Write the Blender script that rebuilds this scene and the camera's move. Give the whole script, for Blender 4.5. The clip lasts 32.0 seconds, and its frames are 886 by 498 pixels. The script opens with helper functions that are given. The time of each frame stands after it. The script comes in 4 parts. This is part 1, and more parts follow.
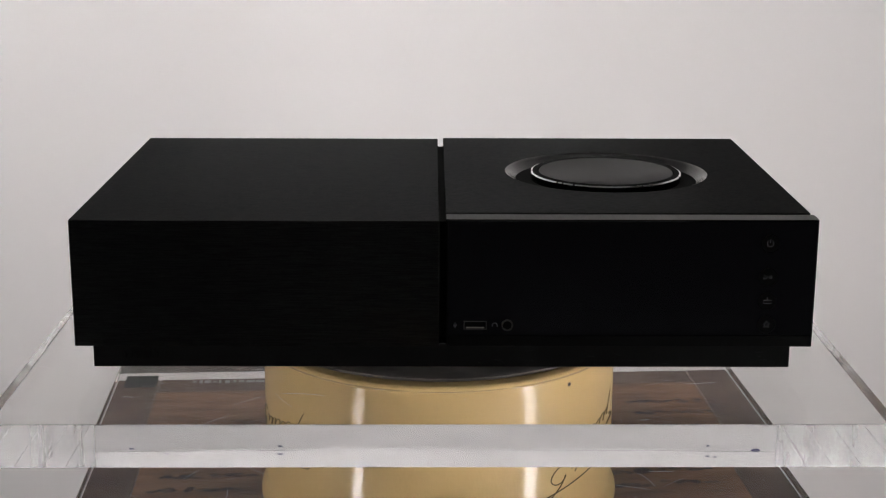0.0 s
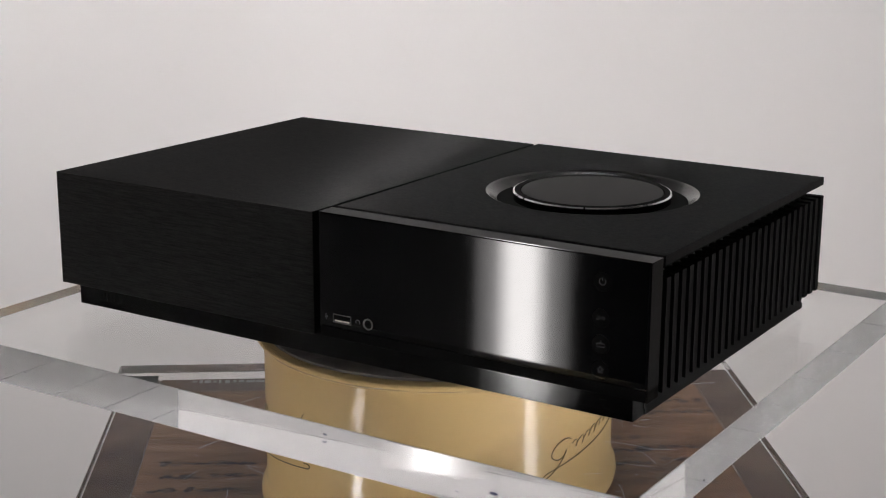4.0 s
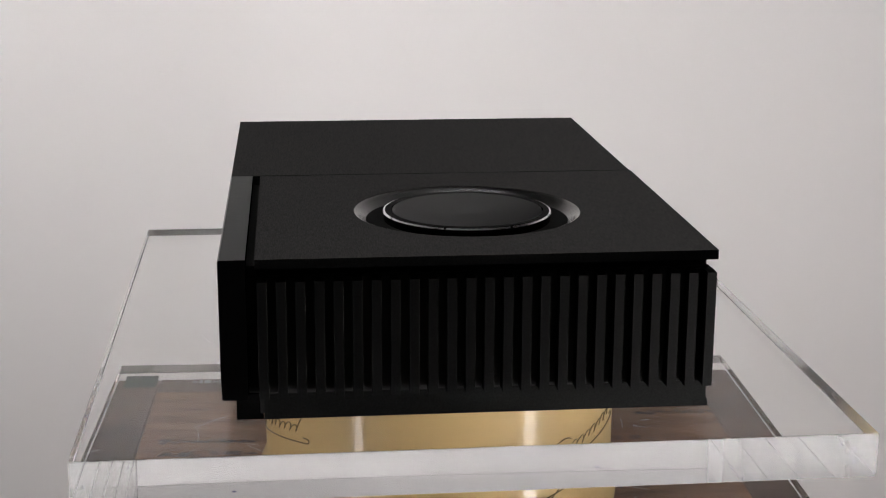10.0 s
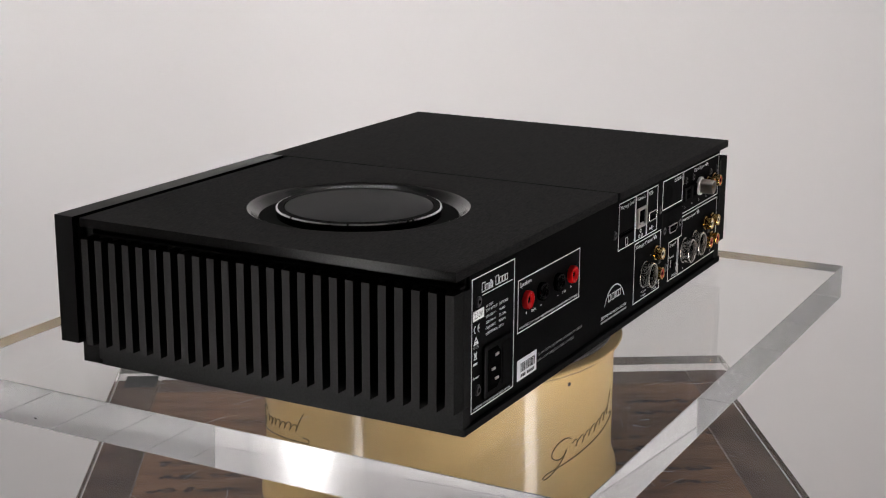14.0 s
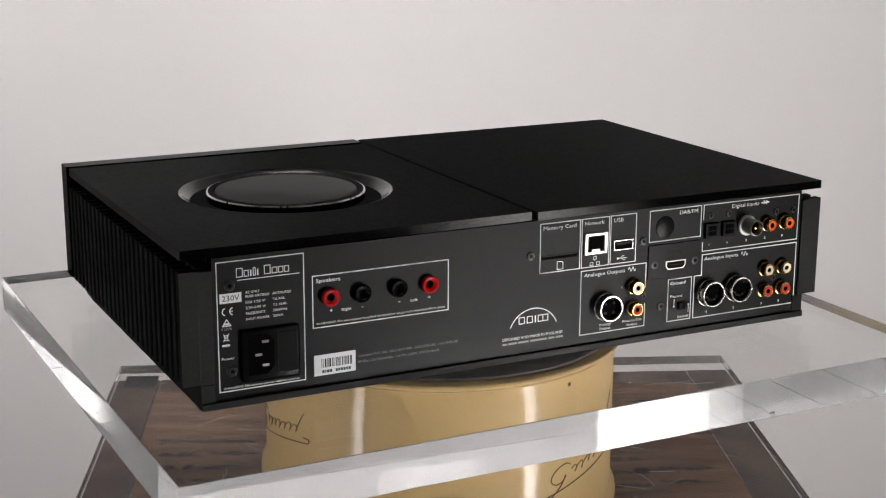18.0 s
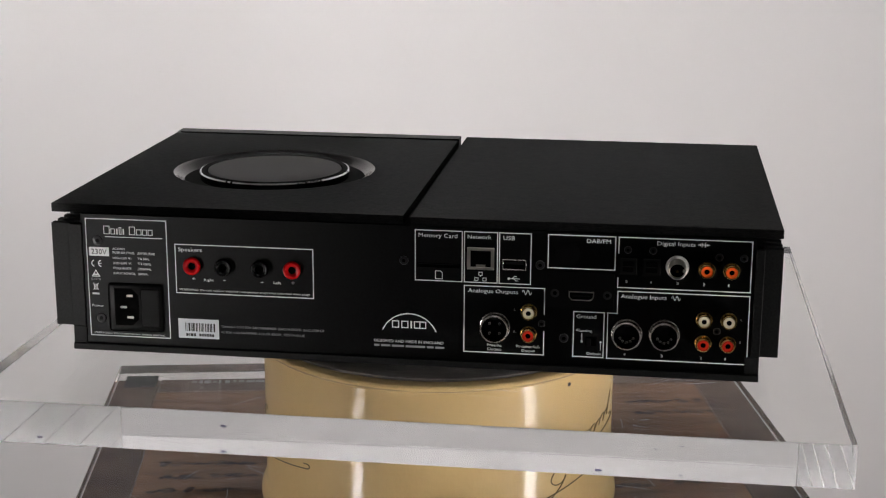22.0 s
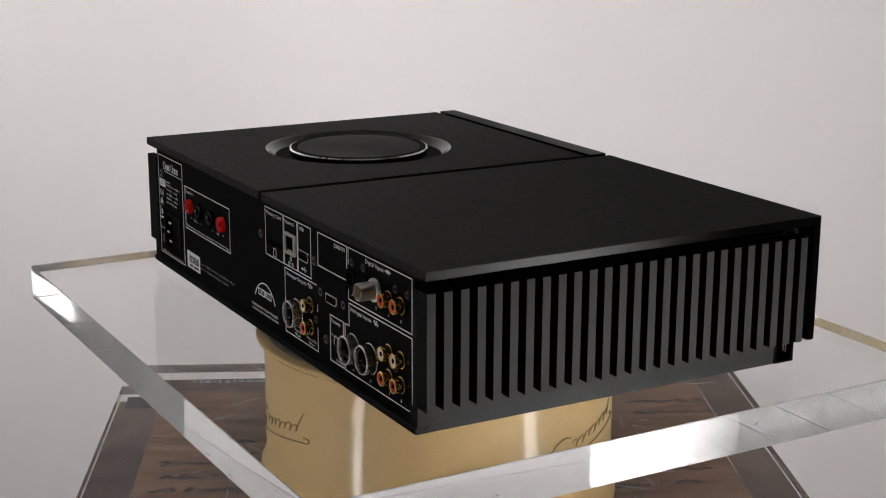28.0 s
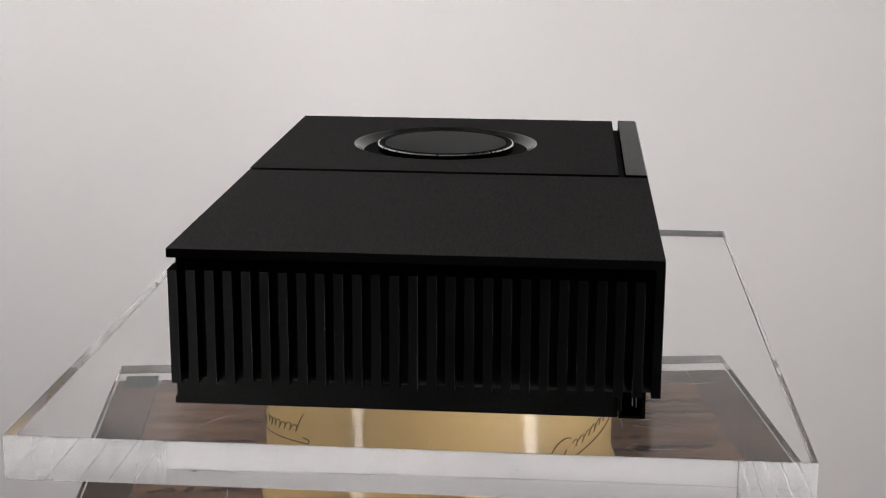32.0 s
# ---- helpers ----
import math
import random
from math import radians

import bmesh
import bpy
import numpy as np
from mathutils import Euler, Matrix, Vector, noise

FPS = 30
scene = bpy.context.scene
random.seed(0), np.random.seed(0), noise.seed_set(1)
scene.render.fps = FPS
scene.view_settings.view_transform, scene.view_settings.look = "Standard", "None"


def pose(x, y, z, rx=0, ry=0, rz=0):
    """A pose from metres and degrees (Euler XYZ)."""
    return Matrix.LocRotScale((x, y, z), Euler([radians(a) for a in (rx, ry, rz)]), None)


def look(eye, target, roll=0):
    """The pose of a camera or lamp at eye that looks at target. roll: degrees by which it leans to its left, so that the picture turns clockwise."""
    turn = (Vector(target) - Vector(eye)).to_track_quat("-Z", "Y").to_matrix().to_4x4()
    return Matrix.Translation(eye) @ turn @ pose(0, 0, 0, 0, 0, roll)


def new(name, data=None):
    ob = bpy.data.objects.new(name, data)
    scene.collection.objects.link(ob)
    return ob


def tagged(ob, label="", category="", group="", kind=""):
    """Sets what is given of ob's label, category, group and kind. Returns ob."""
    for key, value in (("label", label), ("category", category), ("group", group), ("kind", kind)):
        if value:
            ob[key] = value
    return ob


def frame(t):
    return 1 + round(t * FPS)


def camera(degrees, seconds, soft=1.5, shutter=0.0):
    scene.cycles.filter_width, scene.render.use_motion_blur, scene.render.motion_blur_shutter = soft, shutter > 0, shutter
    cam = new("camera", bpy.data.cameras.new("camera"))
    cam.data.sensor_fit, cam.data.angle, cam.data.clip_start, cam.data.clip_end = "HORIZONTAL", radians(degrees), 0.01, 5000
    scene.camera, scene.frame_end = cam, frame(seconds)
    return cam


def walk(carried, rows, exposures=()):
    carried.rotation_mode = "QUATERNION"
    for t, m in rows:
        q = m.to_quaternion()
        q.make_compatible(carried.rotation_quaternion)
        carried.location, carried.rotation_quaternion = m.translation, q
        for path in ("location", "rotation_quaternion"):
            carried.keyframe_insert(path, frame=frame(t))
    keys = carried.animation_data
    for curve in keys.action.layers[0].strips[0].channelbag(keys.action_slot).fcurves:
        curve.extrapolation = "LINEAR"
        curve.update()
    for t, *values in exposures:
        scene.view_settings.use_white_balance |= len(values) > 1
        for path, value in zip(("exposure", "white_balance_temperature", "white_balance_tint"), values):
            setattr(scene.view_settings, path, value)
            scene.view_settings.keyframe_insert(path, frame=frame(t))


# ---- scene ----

# ---------------------------------------------------------------- camera
TOP = 0.76                    # height of the amplifier's underside above the floor
EYE = (0.0, -0.989, TOP + 0.2931)
cam = camera(32.54, 32.0, soft=1.15)
_aim = look(EYE, (EYE[0] + 0.00237, EYE[1] + 0.96856, EYE[2] - 0.24878), roll=0.241)
walk(cam, [(0.0, _aim), (32.0, _aim)])

# ---------------------------------------------------------------- world and lights
world = bpy.data.worlds.new("room_air")
world.use_nodes = True
world.node_tree.nodes["Background"].inputs["Color"].default_value = (0.9, 0.92, 1.0, 1)
world.node_tree.nodes["Background"].inputs["Strength"].default_value = 0.02
scene.world = world
scene.view_settings.exposure = 0.0
scene.cycles.max_bounces, scene.cycles.glossy_bounces, scene.cycles.transmission_bounces = 24, 20, 20   # light runs far inside the acrylic
STRIP_GLOW = 37.0             # radiance of the two strip lamps
CEILING_GLOW = 0.8           # radiance of the ceiling panel
WASHER_GLOW = 86.0            # radiance of the hooded bar added to brighten the wall


# ---------------------------------------------------------------- materials
def mat(name, color, rough=0.5, metal=0.0, spec=0.5, ior=1.5, coat=0.0, coat_rough=0.05):
    m = bpy.data.materials.new(name)
    m.use_nodes = True
    b = m.node_tree.nodes["Principled BSDF"]
    b.inputs["Base Color"].default_value = (*color, 1)
    b.inputs["Roughness"].default_value = rough
    b.inputs["Metallic"].default_value = metal
    b.inputs["Specular IOR Level"].default_value = spec
    b.inputs["IOR"].default_value = ior
    b.inputs["Coat Weight"].default_value = coat
    b.inputs["Coat Roughness"].default_value = coat_rough
    return m


def node(m, kind, **values):
    n = m.node_tree.nodes.new(kind)
    for key, value in values.items():
        n.inputs[key.replace("_", " ")].default_value = value
    return n


def link(m, a, out, b, inp):
    m.node_tree.links.new(a.outputs[out], b.inputs[inp])


def bsdf(m):
    return m.node_tree.nodes["Principled BSDF"]


def coords(m, scale, out="Object"):
    tc = m.node_tree.nodes.new("ShaderNodeTexCoord")
    mp = m.node_tree.nodes.new("ShaderNodeMapping")
    mp.inputs["Scale"].default_value = scale
    link(m, tc, out, mp, "Vector")
    return mp


def noise_ramp(m, scale, detail, stops, stretch=(1, 1, 1), rough=0.6, out="Object"):
    """Noise through a ramp of (place, colour) stops; returns the ramp."""
    mp = coords(m, stretch, out)
    n = node(m, "ShaderNodeTexNoise", Scale=scale, Detail=detail, Roughness=rough)
    link(m, mp, "Vector", n, "Vector")
    r = m.node_tree.nodes.new("ShaderNodeValToRGB")
    while len(r.color_ramp.elements) < len(stops):
        r.color_ramp.elements.new(0.5)
    for e, (p, c) in zip(r.color_ramp.elements, stops):
        e.position, e.color = p, (*c, 1)
    link(m, n, "Fac", r, "Fac")
    return r


def bump(m, scale, strength, distance, stretch=(1, 1, 1), detail=4.0, out="Object"):
    mp = coords(m, stretch, out)
    n = node(m, "ShaderNodeTexNoise", Scale=scale, Detail=detail, Roughness=0.6)
    link(m, mp, "Vector", n, "Vector")
    b = node(m, "ShaderNodeBump", Strength=strength, Distance=distance)
    link(m, n, "Fac", b, "Height")
    link(m, b, "Normal", bsdf(m), "Normal")
    return n


def grey(v):
    return (v, v, v)


def two_lobes(name, diffuse, gloss, rough, aniso=0.0, across=0.0, grain=None, streak=0.2, spread="MULTI_GGX", mottle=0.0, graze=0.0):
    """A dyed metal surface: a faint diffuse share and a gloss that is the same at every angle, unless graze raises it
    where the surface is seen edge-on.
    """
    m = bpy.data.materials.new(name)
    m.use_nodes = True
    nt = m.node_tree
    nt.nodes.remove(nt.nodes["Principled BSDF"])
    d = node(m, "ShaderNodeBsdfDiffuse", Color=(*grey(diffuse), 1))
    g = node(m, "ShaderNodeBsdfAnisotropic", Color=(*grey(gloss), 1), Roughness=rough, Anisotropy=aniso, Rotation=across)
    g.distribution = spread
    add = nt.nodes.new("ShaderNodeAddShader")
    nt.links.new(d.outputs[0], add.inputs[0])
    nt.links.new(g.outputs[0], add.inputs[1])
    nt.links.new(add.outputs[0], nt.nodes["Material Output"].inputs["Surface"])
    if aniso:
        t = nt.nodes.new("ShaderNodeTangent")
        t.direction_type = "UV_MAP"
        link(m, t, "Tangent", g, "Tangent")
    fine = grain or (900, 900, 900)
    c = noise_ramp(m, 1.0, 4.0, [(0.3, grey(gloss * (1 - streak))), (0.5, grey(gloss)), (0.72, grey(gloss * (1 + streak)))], stretch=fine)
    if mottle:
        spots = noise_ramp(m, 900, 3.0, [(0.34, grey(1 - mottle)), (0.66, grey(1 + mottle))], stretch=(0.6, 1, 1), rough=0.5)
        mul = nt.nodes.new("ShaderNodeMixRGB")
        mul.blend_type = "MULTIPLY"
        mul.inputs[0].default_value = 1.0
        nt.links.new(c.outputs["Color"], mul.inputs[1])
        nt.links.new(spots.outputs["Color"], mul.inputs[2])
        c = mul
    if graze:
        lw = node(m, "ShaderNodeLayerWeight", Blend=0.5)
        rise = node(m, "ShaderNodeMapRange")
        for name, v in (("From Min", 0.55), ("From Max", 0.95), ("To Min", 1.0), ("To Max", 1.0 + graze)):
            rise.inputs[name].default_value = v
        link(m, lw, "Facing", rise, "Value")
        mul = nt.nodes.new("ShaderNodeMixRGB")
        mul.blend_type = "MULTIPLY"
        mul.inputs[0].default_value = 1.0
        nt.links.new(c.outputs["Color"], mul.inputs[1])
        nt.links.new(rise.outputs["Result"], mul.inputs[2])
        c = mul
    link(m, c, "Color", g, "Color")
    mp = coords(m, fine)
    n = node(m, "ShaderNodeTexNoise", Scale=1.0, Detail=3.0)
    link(m, mp, "Vector", n, "Vector")
    b = node(m, "ShaderNodeBump", Strength=0.3 if grain else 0.04, Distance=0.0001)
    link(m, n, "Fac", b, "Height")
    link(m, b, "Normal", g, "Normal")
    return m


M = {}
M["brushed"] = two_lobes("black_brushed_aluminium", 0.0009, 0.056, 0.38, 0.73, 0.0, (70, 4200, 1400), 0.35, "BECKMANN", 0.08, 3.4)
# same metal as the brushed front, its gloss set lower to dim the tops
M["satin"] = two_lobes("black_aluminium_dimmed_top", 0.0012, 0.040, 0.47, 0.93, 0.0, (160, 2400, 2400), 0.3, "BECKMANN", 0.12)
M["anodised"] = two_lobes("black_anodised", 0.0055, 0.018, 0.52, spread="BECKMANN")
# the fins' black made paler, so the dark gaps between them look lighter
M["sink"] = two_lobes("black_heat_sink_lifted", 0.03, 0.02, 0.5)
M["core"] = two_lobes("matt_black_chassis", 0.012, 0.012, 0.6)
M["bezel"] = two_lobes("black_satin_bezel", 0.002, 0.045, 0.08, streak=0.08)
M["bezel_top"] = two_lobes("cross_brushed_bezel_top", 0.002, 0.12, 0.48, 0.84, 0.25, (3000, 120, 900), 0.1, "BECKMANN")
M["gloss"] = mat("black_gloss_acrylic", grey(0.004), 0.06, spec=0.22)
bump(M["gloss"], 24, 0.02, 0.0006, detail=2.0)
M["glass"] = mat("black_display_glass", (0.003, 0.003, 0.0036), 0.05, spec=0.26, ior=1.52)
rr = noise_ramp(M["glass"], 60, 5, [(0.35, grey(0.045)), (0.75, grey(0.065))])
link(M["glass"], rr, "Color", bsdf(M["glass"]), "Roughness")
M["panel"] = two_lobes("black_powder_coat", 0.0012, 0.0145, 0.45, streak=0.1, spread="BECKMANN")
M["collar"] = two_lobes("dial_collar", 0.0015, 0.018, 0.12)
M["button"] = mat("button_glass", grey(0.003), 0.08, spec=0.17)
M["plastic"] = two_lobes("black_plastic", 0.002, 0.012, 0.34, streak=0.04)
M["socket_black"] = two_lobes("black_moulded_socket", 0.002, 0.03, 0.22, streak=0.04)
M["socket_shell"] = mat("dim_metal_shell", (0.075, 0.072, 0.07), 0.35, metal=0.9)
M["hole"] = two_lobes("socket_dark", 0.001, 0.002, 0.6)
M["print"] = mat("white_print", (0.92, 0.92, 0.91), 0.5)
M["print_dim"] = mat("grey_print", (0.33, 0.33, 0.33), 0.6)
M["icon"] = mat("button_icon", (0.10, 0.10, 0.11), 0.4)
M["ring"] = mat("satin_silver_ring", (0.92, 0.92, 0.93), 0.2, metal=0.8)
M["chrome"] = mat("chrome", (0.74, 0.71, 0.67), 0.27, metal=1.0)
M["nickel"] = mat("nickel", (0.52, 0.48, 0.43), 0.32, metal=1.0)
M["gold"] = mat("gold_plating", (0.83, 0.56, 0.20), 0.2, metal=1.0)
M["red"] = mat("red_plastic", (0.52, 0.004, 0.006), 0.24, spec=0.4)
M["dark_red"] = mat("red_insulator", (0.50, 0.018, 0.006), 0.4, spec=0.2)
M["orange"] = mat("orange_insulator", (0.80, 0.10, 0.012), 0.4, spec=0.2)
M["ivory"] = mat("ivory_insulator", (0.75, 0.68, 0.50), 0.45)
M["teflon"] = mat("white_insulator", (0.8, 0.79, 0.76), 0.4)
M["screw"] = mat("black_screw", grey(0.008), 0.3, spec=0.35)
M["sticker"] = mat("silver_label", (0.80, 0.81, 0.84), 0.3, metal=0.3)
M["white_sticker"] = mat("white_label", (0.93, 0.93, 0.92), 0.4)
M["ink"] = mat("black_ink", grey(0.012), 0.6)
M["blue_ink"] = mat("blue_ink_dab", (0.03, 0.03, 0.10), 0.4)
M["dish"] = mat("dial_dish", grey(0.003), 0.2, spec=0.4)
M["mark"] = two_lobes("dark_mark", 0.001, 0.003, 0.5)
M["disc"] = two_lobes("dial_cap_metal", 0.002, 0.11, 0.42, 0.72, 0.25, (700, 600, 600), 0.03)
M["rubber"] = mat("black_rubber", grey(0.015), 0.8)

# clear acrylic: it refracts, and mirrors inside past the critical angle
def clear(name, tint, haze, rough=0.0, sheen=1.0):
    """Clear acrylic with a share of milky haze, as on worn edges. sheen: how much of the outer gloss is left."""
    m = bpy.data.materials.new(name)
    m.use_nodes = True
    nt = m.node_tree
    nt.nodes.remove(nt.nodes["Principled BSDF"])
    out = nt.nodes["Material Output"]
    g = node(m, "ShaderNodeBsdfGlass", Color=(*tint, 1), Roughness=rough, IOR=1.49)
    if sheen < 1.0:
        nt.nodes.remove(g)
        t = node(m, "ShaderNodeBsdfRefraction", Color=(*tint, 1), Roughness=rough, IOR=1.49)
        r = node(m, "ShaderNodeBsdfAnisotropic", Color=(0.98, 0.98, 0.98, 1), Roughness=rough)
        f = node(m, "ShaderNodeFresnel", IOR=1.49)
        ramp = nt.nodes.new("ShaderNodeValToRGB")
        while len(ramp.color_ramp.elements) < 4:
            ramp.color_ramp.elements.new(0.5)
        for e, (p, c) in zip(ramp.color_ramp.elements, ((0.0, 0.0), (0.5, 0.5 * sheen), (0.93, 0.93 * sheen), (0.99, 1.0))):
            e.position, e.color = p, (c, c, c, 1)
        link(m, f, "Fac", ramp, "Fac")
        g = nt.nodes.new("ShaderNodeMixShader")
        link(m, ramp, "Color", g, 0)
        nt.links.new(t.outputs[0], g.inputs[1])
        nt.links.new(r.outputs[0], g.inputs[2])
    d = node(m, "ShaderNodeBsdfDiffuse", Color=(0.93, 0.93, 0.94, 1))
    amount = noise_ramp(m, 7, 4, [(0.35, grey(haze * 0.5)), (0.75, grey(haze * 1.5))])
    both = nt.nodes.new("ShaderNodeMixShader")
    link(m, amount, "Color", both, 0)
    nt.links.new(g.outputs[0], both.inputs[1])
    nt.links.new(d.outputs[0], both.inputs[2])
    nt.links.new(both.outputs[0], out.inputs["Surface"])
    return m


M["acrylic"] = clear("clear_acrylic", (0.985, 0.988, 0.985), 0.010, 0.0, 0.32)
M["acrylic_low"] = clear("clear_dusty_acrylic", (0.98, 0.975, 0.97), 0.014, 0.0, 0.32)
M["acrylic_edge"] = clear("acrylic_edge", (0.985, 0.988, 0.99), 0.16, 0.03)
M["acrylic_side"] = clear("acrylic_side", (0.97, 0.97, 0.97), 0.06, 0.03)
# for the scratches, and for the glint painted on the lower slab's chamfers
M["scratch"] = mat("scratch_and_glint_white", (0.75, 0.75, 0.75), 0.6)

M["enamel"] = mat("cream_enamel", (0.70, 0.50, 0.24), 0.5, spec=0.25, coat=0.45, coat_rough=0.05)
rr = noise_ramp(M["enamel"], 9, 6, [(0.3, (0.66, 0.46, 0.205)), (0.7, (0.73, 0.52, 0.245))])
link(M["enamel"], rr, "Color", bsdf(M["enamel"]), "Base Color")
bump(M["enamel"], 200, 0.7, 0.00026, stretch=(1, 1, 0.6), detail=2.0)
bb = [n for n in M["enamel"].node_tree.nodes if n.bl_idname == "ShaderNodeBump"][0]
link(M["enamel"], bb, "Normal", bsdf(M["enamel"]), "Coat Normal")
M["bearing"] = mat("worn_dark_metal", (0.06, 0.058, 0.06), 0.5, metal=0.3)
rr = noise_ramp(M["bearing"], 40, 6, [(0.35, (0.13, 0.12, 0.12)), (0.6, (0.22, 0.20, 0.19)), (0.8, (0.42, 0.40, 0.38))], stretch=(1, 3, 1))
link(M["bearing"], rr, "Color", bsdf(M["bearing"]), "Base Color")
M["script"] = mat("brown_script_paint", (0.13, 0.088, 0.024), 0.45)
M["chip"] = mat("bare_chip", (0.05, 0.045, 0.045), 0.6)

M["wood"] = mat("old_plywood", (0.20, 0.125, 0.07), 0.55)
rr = noise_ramp(M["wood"], 13, 9, [(0.30, (0.13, 0.064, 0.034)), (0.5, (0.26, 0.138, 0.075)), (0.72, (0.37, 0.215, 0.128))], stretch=(1, 5, 1), rough=0.7)
link(M["wood"], rr, "Color", bsdf(M["wood"]), "Base Color")
bump(M["wood"], 60, 0.2, 0.0005, stretch=(1, 9, 1))
M["wood_frame"] = mat("dark_stained_batten", (0.07, 0.05, 0.045), 0.5)
rr = noise_ramp(M["wood_frame"], 16, 8, [(0.3, (0.062, 0.038, 0.030)), (0.52, (0.135, 0.086, 0.066)), (0.78, (0.24, 0.165, 0.128))])
link(M["wood_frame"], rr, "Color", bsdf(M["wood_frame"]), "Base Color")
M["stencil"] = mat("stencil_ink", (0.022, 0.018, 0.018), 0.7)
rr = noise_ramp(M["stencil"], 90, 4, [(0.4, (0.055, 0.036, 0.028)), (0.60, (0.18, 0.105, 0.068))])
link(M["stencil"], rr, "Color", bsdf(M["stencil"]), "Base Color")
M["tape"] = mat("black_tape", (0.014, 0.017, 0.017), 0.45)

M["wall"] = mat("white_wall_paint", (0.78, 0.765, 0.755), 0.85, spec=0.2)
rr = noise_ramp(M["wall"], 1.7, 5, [(0.3, (0.768, 0.744, 0.738)), (0.7, (0.792, 0.769, 0.763))])
link(M["wall"], rr, "Color", bsdf(M["wall"]), "Base Color")
bump(M["wall"], 260, 0.12, 0.0006)
M["side_wall"] = mat("grey_side_wall", grey(0.3), 0.85, spec=0.2)
rr = noise_ramp(M["side_wall"], 2.2, 5, [(0.3, (0.50, 0.488, 0.484)), (0.7, (0.56, 0.547, 0.543))])
link(M["side_wall"], rr, "Color", bsdf(M["side_wall"]), "Base Color")
M["curtain"] = mat("charcoal_drape", grey(0.05), 0.9, spec=0.1)
rr = noise_ramp(M["curtain"], 5, 6, [(0.3, grey(0.02)), (0.75, grey(0.075))], stretch=(1, 1, 3))
link(M["curtain"], rr, "Color", bsdf(M["curtain"]), "Base Color")
M["ceiling"] = mat("ceiling_paint", grey(0.12), 0.9, spec=0.2)
rr = noise_ramp(M["ceiling"], 3, 5, [(0.3, grey(0.46)), (0.7, grey(0.52))])
link(M["ceiling"], rr, "Color", bsdf(M["ceiling"]), "Base Color")
M["floor"] = mat("grey_floor", grey(0.5), 0.6)
rr = noise_ramp(M["floor"], 6, 6, [(0.3, grey(0.10)), (0.7, grey(0.14))])
link(M["floor"], rr, "Color", bsdf(M["floor"]), "Base Color")


def glow(name, color, strength):
    m = bpy.data.materials.new(name)
    m.use_nodes = True
    b = m.node_tree.nodes["Principled BSDF"]
    b.inputs["Base Color"].default_value = (0.8, 0.8, 0.8, 1)
    b.inputs["Emission Color"].default_value = (*color, 1)
    b.inputs["Emission Strength"].default_value = strength
    return m


M["strip"] = glow("strip_diffuser", (1.0, 0.965, 0.95), STRIP_GLOW)
M["strip_wide"] = glow("wide_strip_diffuser", (1.0, 0.965, 0.95), STRIP_GLOW)
M["washer_glow"] = glow("washer_diffuser", (1.0, 0.972, 0.972), WASHER_GLOW)
M["ceiling_glow"] = glow("ceiling_diffuser", (1.0, 0.965, 0.965), CEILING_GLOW)


def hot_middle(m, strength, across):
    """The tube behind a diffuser: bright along the middle, fading to the sides and the upper end."""
    tc = m.node_tree.nodes.new("ShaderNodeTexCoord")
    sep = m.node_tree.nodes.new("ShaderNodeSeparateXYZ")
    link(m, tc, "Generated", sep, "Vector")
    ramps = []
    for axis, stops in (("X", across), ("Z", [(0.0, 0.5), (0.2, 1.0), (0.78, 1.0), (0.9, 0.4), (1.0, 0.05)])):
        r = m.node_tree.nodes.new("ShaderNodeValToRGB")
        while len(r.color_ramp.elements) < len(stops):
            r.color_ramp.elements.new(0.5)
        for e, (p, c) in zip(r.color_ramp.elements, stops):
            e.position, e.color = p, (c, c, c, 1)
        link(m, sep, axis, r, "Fac")
        ramps.append(r)
    mul = m.node_tree.nodes.new("ShaderNodeMath")
    mul.operation = "MULTIPLY"
    link(m, ramps[0], "Color", mul, 0), link(m, ramps[1], "Color", mul, 1)
    amp_ = m.node_tree.nodes.new("ShaderNodeMath")
    amp_.operation = "MULTIPLY"
    amp_.inputs[1].default_value = strength
    link(m, mul, "Value", amp_, 0)
    link(m, amp_, "Value", bsdf(m), "Emission Strength")


hot_middle(M["strip"], STRIP_GLOW, [(0.0, 0.02), (0.22, 0.2), (0.40, 1.0), (0.60, 1.0), (0.78, 0.2), (1.0, 0.02)])
hot_middle(M["strip_wide"], STRIP_GLOW, [(0.0, 0.03), (0.25, 0.3), (0.5, 0.8), (0.72, 1.0), (0.82, 1.0), (0.85, 0.45), (0.89, 0.45), (0.92, 1.0), (1.0, 1.0)])


# ---------------------------------------------------------------- mesh helpers
def box(bm, x0, x1, y0, y1, z0, z1, bevel=0.0, segments=1):
    m = Matrix.LocRotScale(((x0 + x1) / 2, (y0 + y1) / 2, (z0 + z1) / 2), None, (x1 - x0, y1 - y0, z1 - z0))
    made = bmesh.ops.create_cube(bm, size=1.0, matrix=m)["verts"]
    if bevel:
        edges = list({e for v in made for e in v.link_edges})
        bmesh.ops.bevel(bm, geom=edges, offset=bevel, segments=segments, affect="EDGES", profile=0.5)
    return bm


def boxed(*args, **kw):
    return box(bmesh.new(), *args, **kw)


